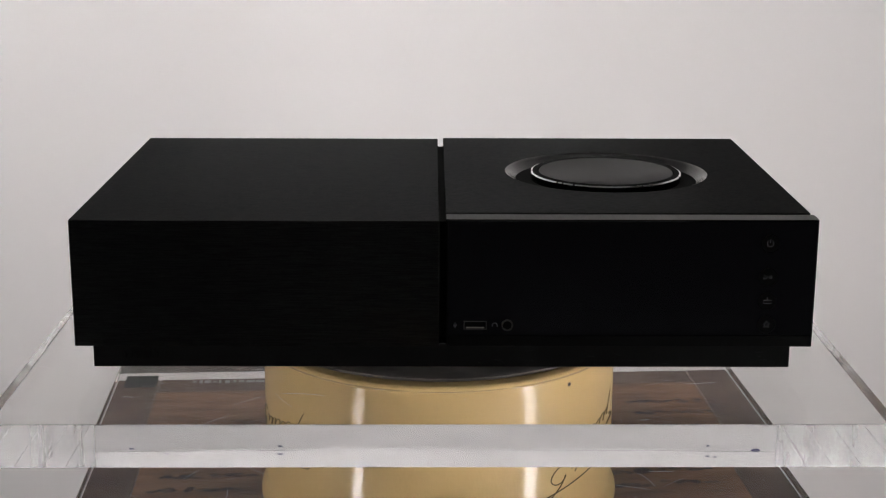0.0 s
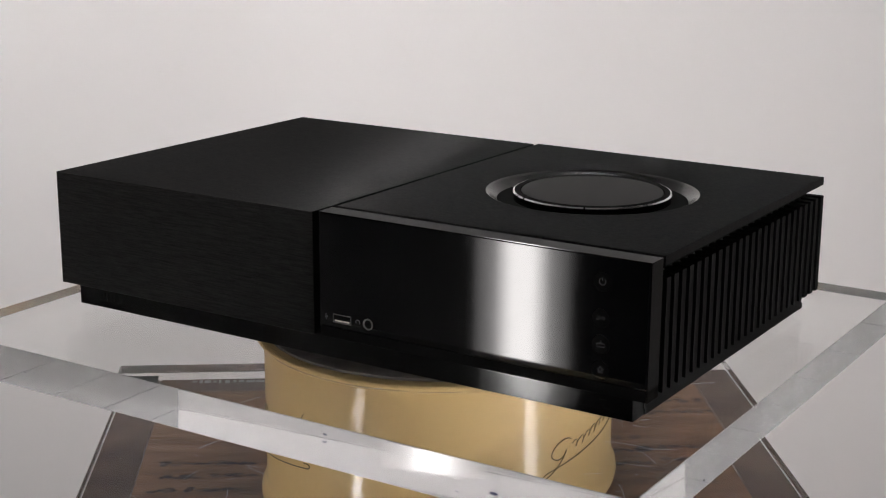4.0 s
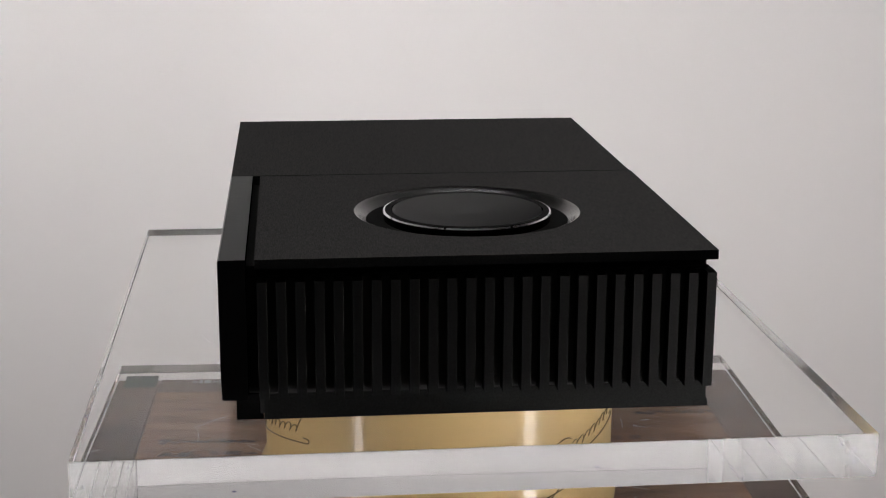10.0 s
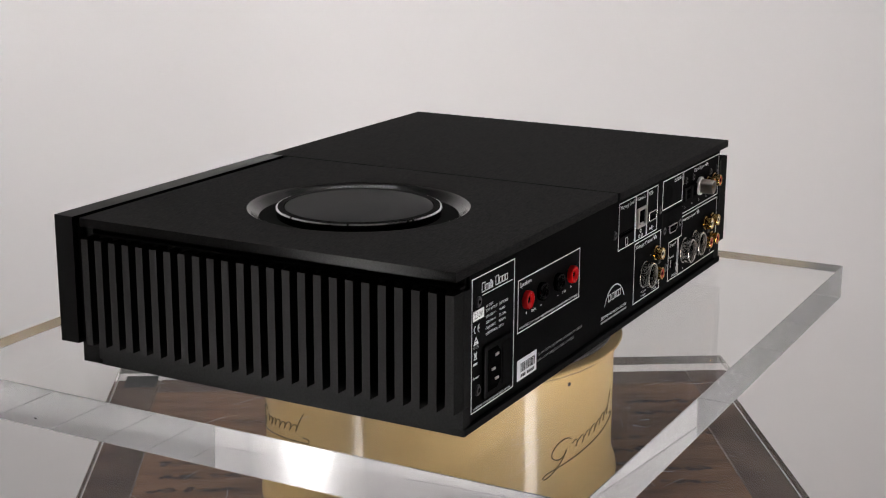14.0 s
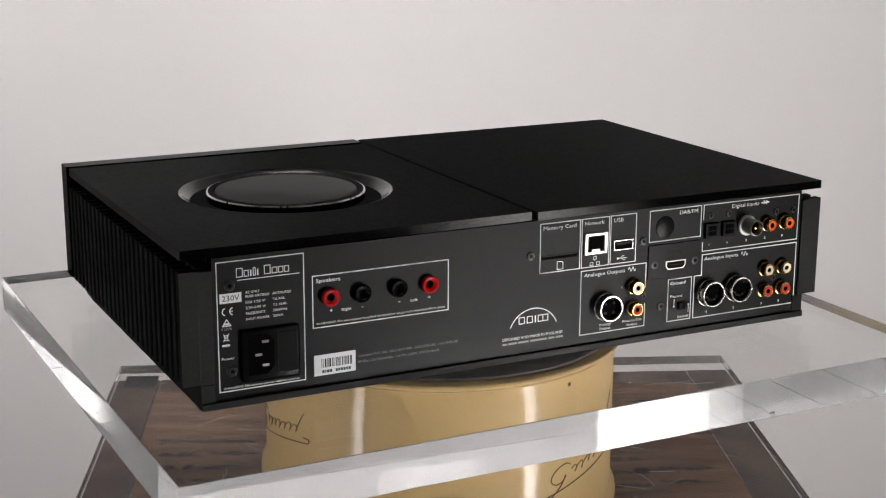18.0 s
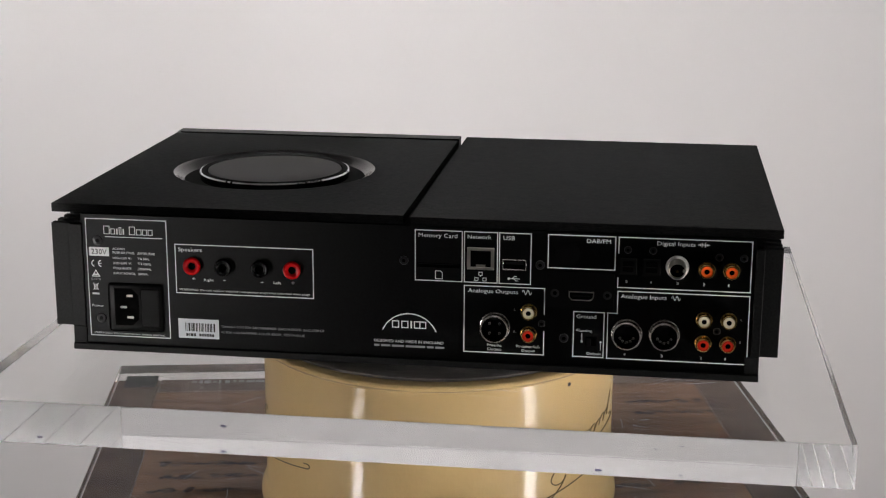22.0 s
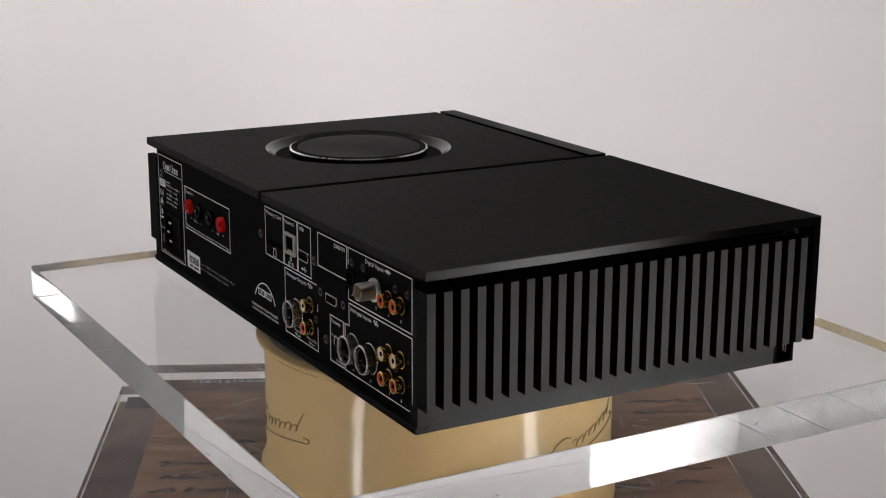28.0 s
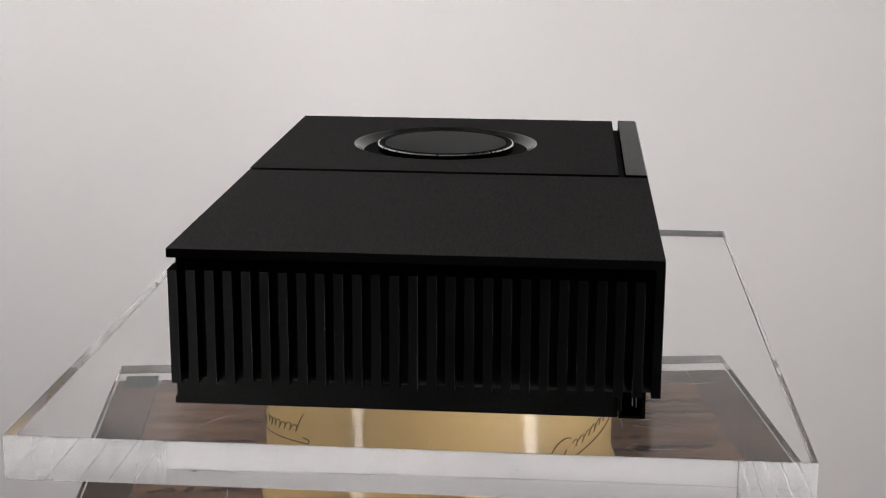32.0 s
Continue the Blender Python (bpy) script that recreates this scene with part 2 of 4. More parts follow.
def prism(bm, outline, a, b, axis="x"):
    """A straight prism over an outline of 2D points, from a to b along an axis."""
    def at(p, h):
        return {"x": (h, p[0], p[1]), "y": (p[0], h, p[1]), "z": (p[0], p[1], h)}[axis]
    lo = [bm.verts.new(at(p, a)) for p in outline]
    hi = [bm.verts.new(at(p, b)) for p in outline]
    n = len(outline)
    bm.faces.new(lo), bm.faces.new(hi[::-1])
    for i in range(n):
        bm.faces.new((lo[i], hi[i], hi[(i + 1) % n], lo[(i + 1) % n]))
    bmesh.ops.recalc_face_normals(bm, faces=bm.faces)
    return bm


def lathe(bm, profile, centre=(0, 0, 0), axis="z", seg=48, smooth=True):
    """Turns a profile of (radius, height) round an axis through centre."""
    def at(r, h, a):
        c, s = r * math.cos(a), r * math.sin(a)
        p = {"z": (c, s, h), "y": (c, h, -s), "x": (h, c, s)}[axis]
        return tuple(p[i] + centre[i] for i in range(3))
    rings = []
    for r, h in profile:
        if r <= 1e-9:
            rings.append([bm.verts.new(at(0, h, 0))])
        else:
            rings.append([bm.verts.new(at(r, h, 2 * math.pi * i / seg)) for i in range(seg)])
    for lo, hi in zip(rings, rings[1:]):
        for i in range(seg):
            j = (i + 1) % seg
            vs = [lo[i % len(lo)], lo[j % len(lo)], hi[j % len(hi)], hi[i % len(hi)]]
            vs = [v for k, v in enumerate(vs) if v not in vs[:k]]
            if len(vs) >= 3:
                f = bm.faces.new(vs)
                f.smooth = smooth
    bmesh.ops.recalc_face_normals(bm, faces=bm.faces)
    return bm


def tube(bm, points, r, seg=6):
    """A thin round bar along a path of points."""
    pts = [Vector(p) for p in points]
    rings = []
    for i, p in enumerate(pts):
        d = (pts[min(i + 1, len(pts) - 1)] - pts[max(i - 1, 0)]).normalized()
        side = d.cross(Vector((0.31, 0.57, 0.76))).normalized()
        up = d.cross(side)
        rings.append([bm.verts.new(p + r * (math.cos(2 * math.pi * k / seg) * side + math.sin(2 * math.pi * k / seg) * up)) for k in range(seg)])
    for a, b in zip(rings, rings[1:]):
        for k in range(seg):
            bm.faces.new((a[k], a[(k + 1) % seg], b[(k + 1) % seg], b[k])).smooth = True
    bm.faces.new(rings[0][::-1]), bm.faces.new(rings[-1])
    return bm


def as_mesh(name, bm, materials):
    uv = bm.loops.layers.uv.new("uv")
    for f in bm.faces:
        for lp in f.loops:
            c = lp.vert.co
            lp[uv].uv = (c.x * 4, (c.y + c.z) * 4)
    me = bpy.data.meshes.new(name)
    bm.to_mesh(me)
    bm.free()
    me.set_sharp_from_angle(angle=0.55)
    for m in materials if isinstance(materials, (list, tuple)) else [materials]:
        me.materials.append(m)
    return me


def part(name, bm, material, parent, label=""):
    ob = new(name, as_mesh(name, bm, material))
    ob.parent = parent
    return tagged(ob, label)


def thing(name, place, label, category, group="", kind=""):
    ob = new(name)
    ob.matrix_basis = place
    ob.empty_display_size = 0.02
    return tagged(ob, label, category, group, kind)


def solid(name, bm, material, label="", category="", kind="", place=None):
    ob = new(name, as_mesh(name, bm, material))
    if place is not None:
        ob.matrix_basis = place
    return tagged(ob, label, category, "", kind)


# ---------------------------------------------------------------- the room
WALL_Y = 1.02
solid("floor", boxed(-1.3, 1.3, -2.6, WALL_Y + 0.1, -0.1, 0.0), M["floor"], "dark charcoal studio floor", "floor", "structure")
solid("wall_north", boxed(-1.3, 1.3, WALL_Y, WALL_Y + 0.1, 0.0, 2.5), M["wall"], "plain off-white painted wall behind the stand", "wall", "structure")
solid("wall_south", boxed(-1.3, 1.3, -2.6, -2.5, 0.0, 2.5), M["curtain"], "dark charcoal draped wall", "wall", "structure")
solid("wall_east", boxed(1.05, 1.15, -2.5, 0.05, 0.0, 2.5), M["curtain"], "dark charcoal draped side wall", "wall", "structure")
solid("wall_northeast", boxed(1.05, 1.15, 0.05, WALL_Y, 0.0, 2.5), M["side_wall"], "plain pale grey painted side wall", "wall", "structure")
solid("wall_west", boxed(-1.15, -1.05, -0.8, 0.05, 0.0, 2.5), M["side_wall"], "plain pale grey painted side wall", "wall", "structure")
solid("wall_northwest", boxed(-1.15, -1.05, 0.05, WALL_Y, 0.0, 2.5), M["side_wall"], "plain pale grey painted side wall", "wall", "structure")
solid("wall_southwest", boxed(-1.15, -1.05, -2.5, -0.8, 0.0, 2.5), M["curtain"], "dark charcoal draped side wall", "wall", "structure")
solid("ceiling", boxed(-1.3, 1.3, -2.6, WALL_Y + 0.1, 2.5, 2.6), M["ceiling"], "matt pale grey ceiling", "ceiling", "structure")


def added_wall_light(x, y, z):
    """An unseen hooded bar under the ceiling, added to light the white wall; it hides its tubes from below."""
    t = thing("added_wall_light", pose(x, y, z), "added unseen hooded bar light that brightens the white wall", "lamp")
    b = boxed(-0.85, 0.85, -0.03, -0.01, -0.17, 0.13, 0.003)
    box(b, -0.85, 0.85, -0.01, 0.10, 0.11, 0.13, 0.003)
    part("hood", b, M["plastic"], t)
    part("flap", boxed(-0.85, 0.85, 0.16, 0.17, -0.26, 0.13, 0.003), M["plastic"], t, "added black flap that shades the upper wall")
    part("hood_top", boxed(-0.85, 0.85, 0.10, 0.16, 0.11, 0.13), M["plastic"], t)
    for px in (-0.7, 0.7):
        part("hanger", boxed(px - 0.01, px + 0.01, -0.02, 0.0, 0.13, 2.5 - z), M["plastic"], t)
    part("diffuser", boxed(-0.83, 0.83, -0.01, 0.0, -0.15, 0.11), M["washer_glow"], t, "glowing white diffuser")


added_wall_light(-0.54, 0.18, 2.30)


def ceiling_light(x, y):
    t = thing("ceiling_light", pose(x, y, 2.5), "flat white ceiling light panel", "lamp")
    b = bmesh.new()
    for x0, x1, y0, y1 in ((-0.46, 0.46, -0.26, -0.24), (-0.46, 0.46, 0.24, 0.26), (-0.46, -0.44, -0.24, 0.24), (0.44, 0.46, -0.24, 0.24)):
        box(b, x0, x1, y0, y1, -0.05, 0.0, 0.002)
    part("frame", b, M["plastic"], t)
    part("diffuser", boxed(-0.44, 0.44, -0.24, 0.24, -0.04, -0.03), M["ceiling_glow"], t, "glowing white diffuser")
    return t


ceiling_light(0.0, -0.45)


def strip_lamp(x, y, turn, low, half, face):
    """A slim upright strip lamp on a foot, its glowing side towards local -y."""
    t = thing("strip_lamp", pose(x, y, 0, 0, 0, turn), "slim upright studio strip lamp with white diffuser", "lamp", "studio strip lamps")
    part("base_plate", lathe(bmesh.new(), [(0, 0), (0.12, 0), (0.12, 0.008), (0.115, 0.012), (0, 0.012)]), M["plastic"], t)
    part("pole", lathe(bmesh.new(), [(0, 0.012), (0.012, 0.012), (0.012, low), (0, low)], seg=20), M["plastic"], t)
    part("housing", boxed(-half - 0.01, half + 0.01, 0.0, 0.05, low, TOP + 0.004, 0.004), M["plastic"], t)
    b = bmesh.new()
    box(b, -half, half, -0.008, 0.0, low + 0.01, TOP - 0.004, 0.003, 2)
    part("diffuser", b, M[face], t, "glowing white diffuser")
    return t


strip_lamp(-0.555, -0.508, 133, TOP - 0.28, 0.052, "strip")
strip_lamp(0.632, -0.426, -124.8, 0.12, 0.068, "strip_wide")

# ---------------------------------------------------------------- crate, slab, drum
SLAB = pose(0.0018, 0.014, TOP - 0.159, 0, 0, 3.7)


def crate():
    t = thing("wooden_crate", pose(0.0018, 0.014, 0, 0, 0, 3.7), "old brown plywood crate with dark battens and stencil marks", "crate")
    h = TOP - 0.1585
    x, y = 0.2535, 0.196
    part("lid_board", boxed(-x + 0.035, x - 0.035, -y + 0.03, y - 0.03, h - 0.012, h - 0.0002, 0.0), M["wood"], t, "brown worn plywood lid")
    for n, a in (("batten", (-x, -x + 0.035, -y, y)), ("batten", (x - 0.035, x, -y, y)), ("batten", (-x + 0.035, x - 0.035, y - 0.03, y)), ("batten", (-x + 0.035, x - 0.035, -y, -y + 0.03))):
        part(n, boxed(*a, h - 0.02, h, 0.0015), M["wood_frame"], t)
    for n, a in (("side_panel", (-x + 0.004, -x + 0.016, -y + 0.004, y - 0.004)), ("side_panel", (x - 0.016, x - 0.004, -y + 0.004, y - 0.004)),
                 ("side_panel", (-x + 0.016, x - 0.016, y - 0.016, y - 0.004)), ("side_panel", (-x + 0.016, x - 0.016, -y + 0.004, -y + 0.016))):
        part(n, boxed(*a, 0.0, h - 0.02, 0.001), M["wood"], t)
    # stencilled marks, worn past reading
    rnd = random.Random(5)
    for cx, cy, w, rows in ((-0.172, 0.06, 0.07, 4), (0.18, 0.03, 0.045, 2), (0.19, 0.125, 0.05, 2), (0.135, 0.05, 0.035, 3), (-0.165, -0.07, 0.075, 3), (0.15, -0.09, 0.07, 3)):
        for r in range(rows):
            b = bmesh.new()
            y0 = cy - r * 0.024
            x0 = cx - w / 2 + rnd.uniform(-0.012, 0.012)
            while x0 < cx + w / 2:
                l = rnd.uniform(0.005, 0.011)
                for k in range(2):
                    px, py, sx, sy = x0 + rnd.uniform(0, 0.004), y0 + rnd.uniform(-0.003, 0.003), l * rnd.uniform(0.35, 0.7), rnd.uniform(0.0016, 0.0034)
                    ring_ = [(px + sx * math.cos(a) * rnd.uniform(0.75, 1.1), py + sy * math.sin(a) * rnd.uniform(0.7, 1.2)) for a in np.linspace(0, 5.6, 9)]
                    prism(b, ring_, h - 0.0004, h + 0.0001 + 0.00004 * k, "z")
                x0 += l * 0.8 + rnd.choice((-0.001, 0.0, 0.0, 0.005))
            part("stencil_mark", b, M["stencil"], t, "faded dark stencil mark")
    return t


crate()


def scratches(parent, count, x, y, z, seed, r=0.00009):
    rnd = random.Random(seed)
    b = bmesh.new()
    for _ in range(count):
        px, py, a, l = rnd.uniform(-x, x), rnd.uniform(-y, y), rnd.uniform(0, 6.28), rnd.choice((0.002, 0.004, 0.006, 0.010, 0.018, 0.026))
        k = rnd.uniform(-14, 14)
        pts = [(px + l * s * math.cos(a + k * l * s), py + l * s * math.sin(a + k * l * s), z) for s in (0, 0.17, 0.33, 0.5, 0.67, 0.83, 1)]
        tube(b, pts, r * rnd.uniform(0.5, 1.2), 4)
    tagged(part("scratch", b, M["scratch"], parent, "fine pale scratches"), kind="stuff")


def slab(name, place, label, x=0.251, y=0.2128, face="acrylic", edge="acrylic_edge", chamfer=0.0004):
    """A thick clear acrylic sheet: top at z = 0.025, sawn edges."""
    t = thing(name, place, label, "acrylic sheet")
    b = bmesh.new()
    box(b, -x, x, -y, y, 0.0, 0.025, chamfer, 1)
    b.normal_update()
    for f in b.faces:
        if abs(f.normal.z) < 0.9:
            # 2: lower end chamfers, on the crate's slab coloured white as a glint
            f.material_index = 2 if f.normal.z < -0.1 and abs(f.normal.x) > 0.6 else 3 if f.normal.y > 0.5 else 1
    ob = part("sheet", b, [M[face], M[edge], M["scratch"] if edge == "acrylic_side" else M["acrylic_edge"], M["acrylic_edge"]], t)
    ob.visible_shadow = False
    return t


low = slab("acrylic_slab", SLAB, "thick clear acrylic sheet lying on the wooden crate", 0.2535, face="acrylic_low", edge="acrylic_side", chamfer=0.0008)
scratches(low, 150, 0.24, 0.2, 0.0252, 3, 0.00012)
part("tape", boxed(-0.247, -0.221, 0.178, 0.205, 0.0006, 0.0010), M["tape"], low, "square of black tape")
b = bmesh.new()
rnd = random.Random(8)
x0 = -0.192
while x0 < 0.0:
    w = rnd.uniform(0.002, 0.007)
    box(b, x0, x0 + w, 0.186 + rnd.uniform(-0.002, 0.001), 0.1915 + rnd.uniform(-0.001, 0.002), 0.0006, 0.0010)
    x0 += w + rnd.uniform(0.0012, 0.003)
part("lettering_strip", b, M["print_dim"], low, "worn white lettering")

R = 0.1188


def drum():
    t = thing("enamel_drum", pose(0, 0, TOP - 0.134), "cream enamelled round tin with brown script, standing on acrylic", "drum")
    body = [(0, 0.0), (R + 0.001, 0.0), (R + 0.0032, 0.002), (R + 0.0040, 0.006), (R + 0.0036, 0.010), (R + 0.0014, 0.0145), (R, 0.017), (R, 0.0955), (0, 0.0955)]
    part("body", lathe(bmesh.new(), body, seg=128), M["enamel"], t)
    rim = [(R - 0.001, 0.0945), (R + 0.0002, 0.0952), (R + 0.0022, 0.0968), (R + 0.0044, 0.0984), (R + 0.0054, 0.0998), (R + 0.0050, 0.1010), (R + 0.0034, 0.1018), (R - 0.004, 0.1018), (R - 0.009, 0.1005), (R - 0.009, 0.0945)]
    part("rim", lathe(bmesh.new(), rim, seg=128), M["enamel"], t, "rolled cream rim")
    part("bearing_plate", lathe(bmesh.new(), [(0, 0.0956), (R - 0.0095, 0.0956), (R - 0.0095, 0.1020), (R - 0.0015, 0.1022), (R - 0.001, 0.1040), (R - 0.003, 0.1049), (0, 0.1049)], seg=96), M["bearing"], t, "dark worn metal bearing plate")
    b = bmesh.new()
    for a0, a1, rr_, z in ((-150, -128, R + 0.0030, 0.0974), (-126, -99, R + 0.0026, 0.0971), (-96, -70, R + 0.0024, 0.0970), (-67, -36, R + 0.0030, 0.0974)):
        pts = [((rr_ + 0.0001) * math.cos(radians(a)), (rr_ + 0.0001) * math.sin(radians(a)), z) for a in np.linspace(a0, a1, 30)]
        tube(b, pts, 0.00016, 5)
    part("wear_line", b, M["chip"], t, "worn dark line along the rim")
    chip = bmesh.new()
    lathe(chip, [(0, -0.0005), (0.0012, -0.0004), (0.0014, 0.0), (0.0008, 0.0006), (0, 0.0007)], axis="y", seg=12)
    bmesh.ops.transform(chip, matrix=Matrix.Translation(((R + 0.0002) * math.cos(radians(-46.5)), (R + 0.0002) * math.sin(radians(-46.5)), 0.0900)) @ pose(0, 0, 0, 0, 0, 43.5), verts=chip.verts)
    part("chip", chip, M["chip"], t, "small dark chip in the enamel")

    def script(start):
        """A flowing painted flourish round the drum from an angle on, with its underline."""
        def on(deg, z):
            a = radians(start + deg - 90)
            return ((R + 0.0002) * math.cos(a), (R + 0.0002) * math.sin(a), z)
        b = bmesh.new()
        big = [(9.4, 0.0532), (8.2, 0.0546), (6.2, 0.0546), (3.6, 0.0526), (1.6, 0.0488), (1.3, 0.0450), (3.0, 0.0424), (5.4, 0.0426), (7.0, 0.0452), (7.3, 0.0470), (6.2, 0.0428), (4.4, 0.0388), (1.8, 0.0346), (-1.0, 0.0318), (-2.2, 0.0324), (-1.0, 0.0346), (1.0, 0.0358)]
        under = [(1.0 + 37.6 * s, 0.0358 + 0.0135 * s + 0.0008 * math.sin(s * 3.1)) for s in np.linspace(0.03, 1, 24)]
        hook = [(39.4, 0.0502), (39.5, 0.0518), (38.4, 0.0525), (36.8, 0.0522)]
        tube(b, [on(*p) for p in smooth_path(big + under + hook)], 0.00042, 6)
        wave = []
        for i in range(241):
            s = i / 240
            z = 0.0027 * math.sin(s * 46 + 0.6) + 0.0006 * math.sin(s * 21)
            wave.append((10.2 + 26 * s + 0.75 * math.sin(s * 46 - 0.6) + 200 * z, 0.0482 + 0.0098 * s + z + 0.0085 * max(0.0, s - 0.94) / 0.06))
        tube(b, [on(*p) for p in wave], 0.00036, 6)
        return part("script_mark", b, M["script"], t, "brown painted script flourish")
    for turn in (35.6, -83.4, 155.6):
        script(turn)
    return t


def smooth_path(pts, n=6):
    """A Catmull-Rom path through points of the plane."""
    out = []
    for i in range(len(pts) - 1):
        p0, p1, p2, p3 = pts[max(i - 1, 0)], pts[i], pts[i + 1], pts[min(i + 2, len(pts) - 1)]
        for k in range(n):
            s = k / n
            out.append(tuple(0.5 * (2 * b + (c - a) * s + (2 * a - 5 * b + 4 * c - d) * s * s + (3 * b - a - 3 * c + d) * s ** 3) for a, b, c, d in zip(p0, p1, p2, p3)))
    return out + [pts[-1]]


drum()

# ---------------------------------------------------------------- the turning sheet
sheet = slab("turning_acrylic_sheet", pose(0, 0, TOP - 0.029), "thick clear acrylic sheet turning on the drum", 0.2503, 0.2135)
scratches(sheet, 40, 0.24, 0.2, 0.0252, 11, 0.00007)
# dabs of ink on the sawn edges
for x, y, z, w, axis in ((-0.168, -0.2130, 0.011, 0.0024, "y"), (0.172, -0.2130, 0.010, 0.0042, "y"), (-0.149, -0.2130, 0.008, 0.0016, "y"), (0.150, -0.2130, 0.006, 0.0018, "y"), (0.2, 0.2130, 0.004, 0.0028, "y"), (-0.115, 0.2130, 0.003, 0.0034, "y"),
                         (0.2512, 0.060, 0.012, 0.0018, "x"), (0.2512, -0.13, 0.006, 0.0022, "x"), (-0.2512, 0.11, 0.009, 0.0020, "x"), (-0.2512, -0.06, 0.016, 0.0016, "x")):
    b = lathe(bmesh.new(), [(0, -0.0003), (w, -0.0002), (w, 0.0002), (0, 0.0003)], axis=axis, seg=14)
    bmesh.ops.scale(b, vec=(0.6, 0.6, 0.22), verts=b.verts)
    bmesh.ops.translate(b, vec=(x, y, z), verts=b.verts)
    part("ink_dab", b, M["blue_ink"], sheet, "small dab of dark blue ink")
# ---------------------------------------------------------------- the amplifier, in millimetres: x to its right, y to its back, front at y = 0
OX, OY = 1.77, -137.3
amp = thing("stereo_amplifier", pose(0, 0, TOP), "black brushed aluminium hi-fi amplifier with round top dial, turning on acrylic", "amplifier")


def mm(bm):
    bmesh.ops.translate(bm, vec=(OX, OY, 0), verts=bm.verts)
    bmesh.ops.scale(bm, vec=(0.001, 0.001, 0.001), verts=bm.verts)
    return bm


def piece(name, bm, material, parent=None, label=""):
    return part(name, mm(bm), material, parent or amp, label)


def bevelled(bm, offset, segments=1):
    bmesh.ops.bevel(bm, geom=[e for e in bm.edges if e.calc_face_angle(0) > 0.5], offset=offset, segments=segments, affect="EDGES", profile=0.5)
    return bm


T0, T1 = 85.9, 91.1           # under and upper side of the left cover's top
P0, P1 = 86.4, 91.6           # the same of the right top plate, which lies a little higher
BACK = 265.6
piece("chassis", boxed(-206.5, 206.5, 20, 262.5, 3.5, 80.5), M["core"], None, "matt black chassis")
piece("top_tray", boxed(-200, 200, 20.2, 262.0, 80.5, T0), M["core"])
piece("plate_spacer", boxed(3.0, 200, 20.5, 262.0, T0, P0), M["core"])
piece("front_frame", boxed(-206.6, -3.0, 5.1, 20, 15.2, T0 - 0.1), M["core"])
piece("front_frame", boxed(1.8, 206.6, 14.3, 20, 15.4, T0 - 0.1), M["core"])
for s in (-1, 1):
    b = boxed(*sorted((s * 198.5, s * 206.8)), 22, BACK - 0.6, 0.0, 14.6, 0.3)
    piece("base_rail", b, M["anodised"])
for x in (-170, 170):
    for y in (40, 235):
        piece("rubber_foot", lathe(bmesh.new(), [(0, -3.8), (9, -3.8), (10, -3), (10, 4), (0, 4)], (x, y, 0), seg=24), M["rubber"])

# left cover: one sheet folded over front and top
b = prism(bmesh.new(), [(0, 15), (0, T1), (BACK, T1), (BACK, T0), (5, T0), (5, 15)], -216.6, -2.6, "x")
bevelled(b, 0.3)
b.normal_update()
for f in b.faces:
    f.material_index = 1 if f.normal.y < -0.6 else 2 if f.normal.x > 0.3 else 0
piece("left_cover", b, [M["satin"], M["brushed"], M["core"]], None, "black brushed aluminium cover, its top toned dimmer than its front")

# right top plate with a round opening
DX, DY, DR = 109.0, 142.6, 67.2


def plate_with_hole(x0, x1, y0, y1, z0, z1, cx, cy, r, seg=96):
    bm = bmesh.new()
    angles = sorted([2 * math.pi * i / seg for i in range(seg)] + [math.atan2(y - cy, x - cx) % (2 * math.pi) for x in (x0, x1) for y in (y0, y1)])
    inner, outer = [], []
    for a in angles:
        c, s = math.cos(a), math.sin(a)
        k = min(((x1 if c > 0 else x0) - cx) / c if abs(c) > 1e-9 else 1e9, ((y1 if s > 0 else y0) - cy) / s if abs(s) > 1e-9 else 1e9)
        inner.append((cx + r * c, cy + r * s)), outer.append((cx + k * c, cy + k * s))
    it, ot = [bm.verts.new((*p, z1)) for p in inner], [bm.verts.new((*p, z1)) for p in outer]
    ib, ob_ = [bm.verts.new((*p, z0)) for p in inner], [bm.verts.new((*p, z0)) for p in outer]
    n = len(angles)
    for i in range(n):
        j = (i + 1) % n
        bm.faces.new((it[i], ot[i], ot[j], it[j]))
        bm.faces.new((ib[i], ib[j], ob_[j], ob_[i]))
        bm.faces.new((ot[i], ob_[i], ob_[j], ot[j]))
        bm.faces.new((it[i], it[j], ib[j], ib[i]))
    bmesh.ops.recalc_face_normals(bm, faces=bm.faces)
    return bm


b = plate_with_hole(1.4, 216.3, 19.0, BACK, P0, P1, DX, DY, DR)
b.normal_update()
for f in b.faces:
    f.material_index = 1 if f.normal.x < -0.98 and f.calc_center_median().x < 2 else 0
piece("top_plate", b, [M["satin"], M["core"]], None, "black aluminium top plate with round opening, gloss toned down")
dial = piece("volume_dial", lathe(bmesh.new(), [(48.6, 79.5), (49.4, 80), (49.6, 90.6), (49.2, 91.0)], (DX, DY, 0), seg=128), M["gloss"], None, "round black volume dial with silver ring")
piece("dish", lathe(bmesh.new(), [(DR - 0.1, P1 - 1.2), (DR - 0.2, P1 - 0.15), (DR - 0.6, P1 - 0.2), (DR - 2.6, P1 - 1.4), (53.5, 81.0), (50.5, 79.4), (0, 79.4)], (DX, DY, 0), seg=128), M["dish"], None, "sloping dark dish round the dial")
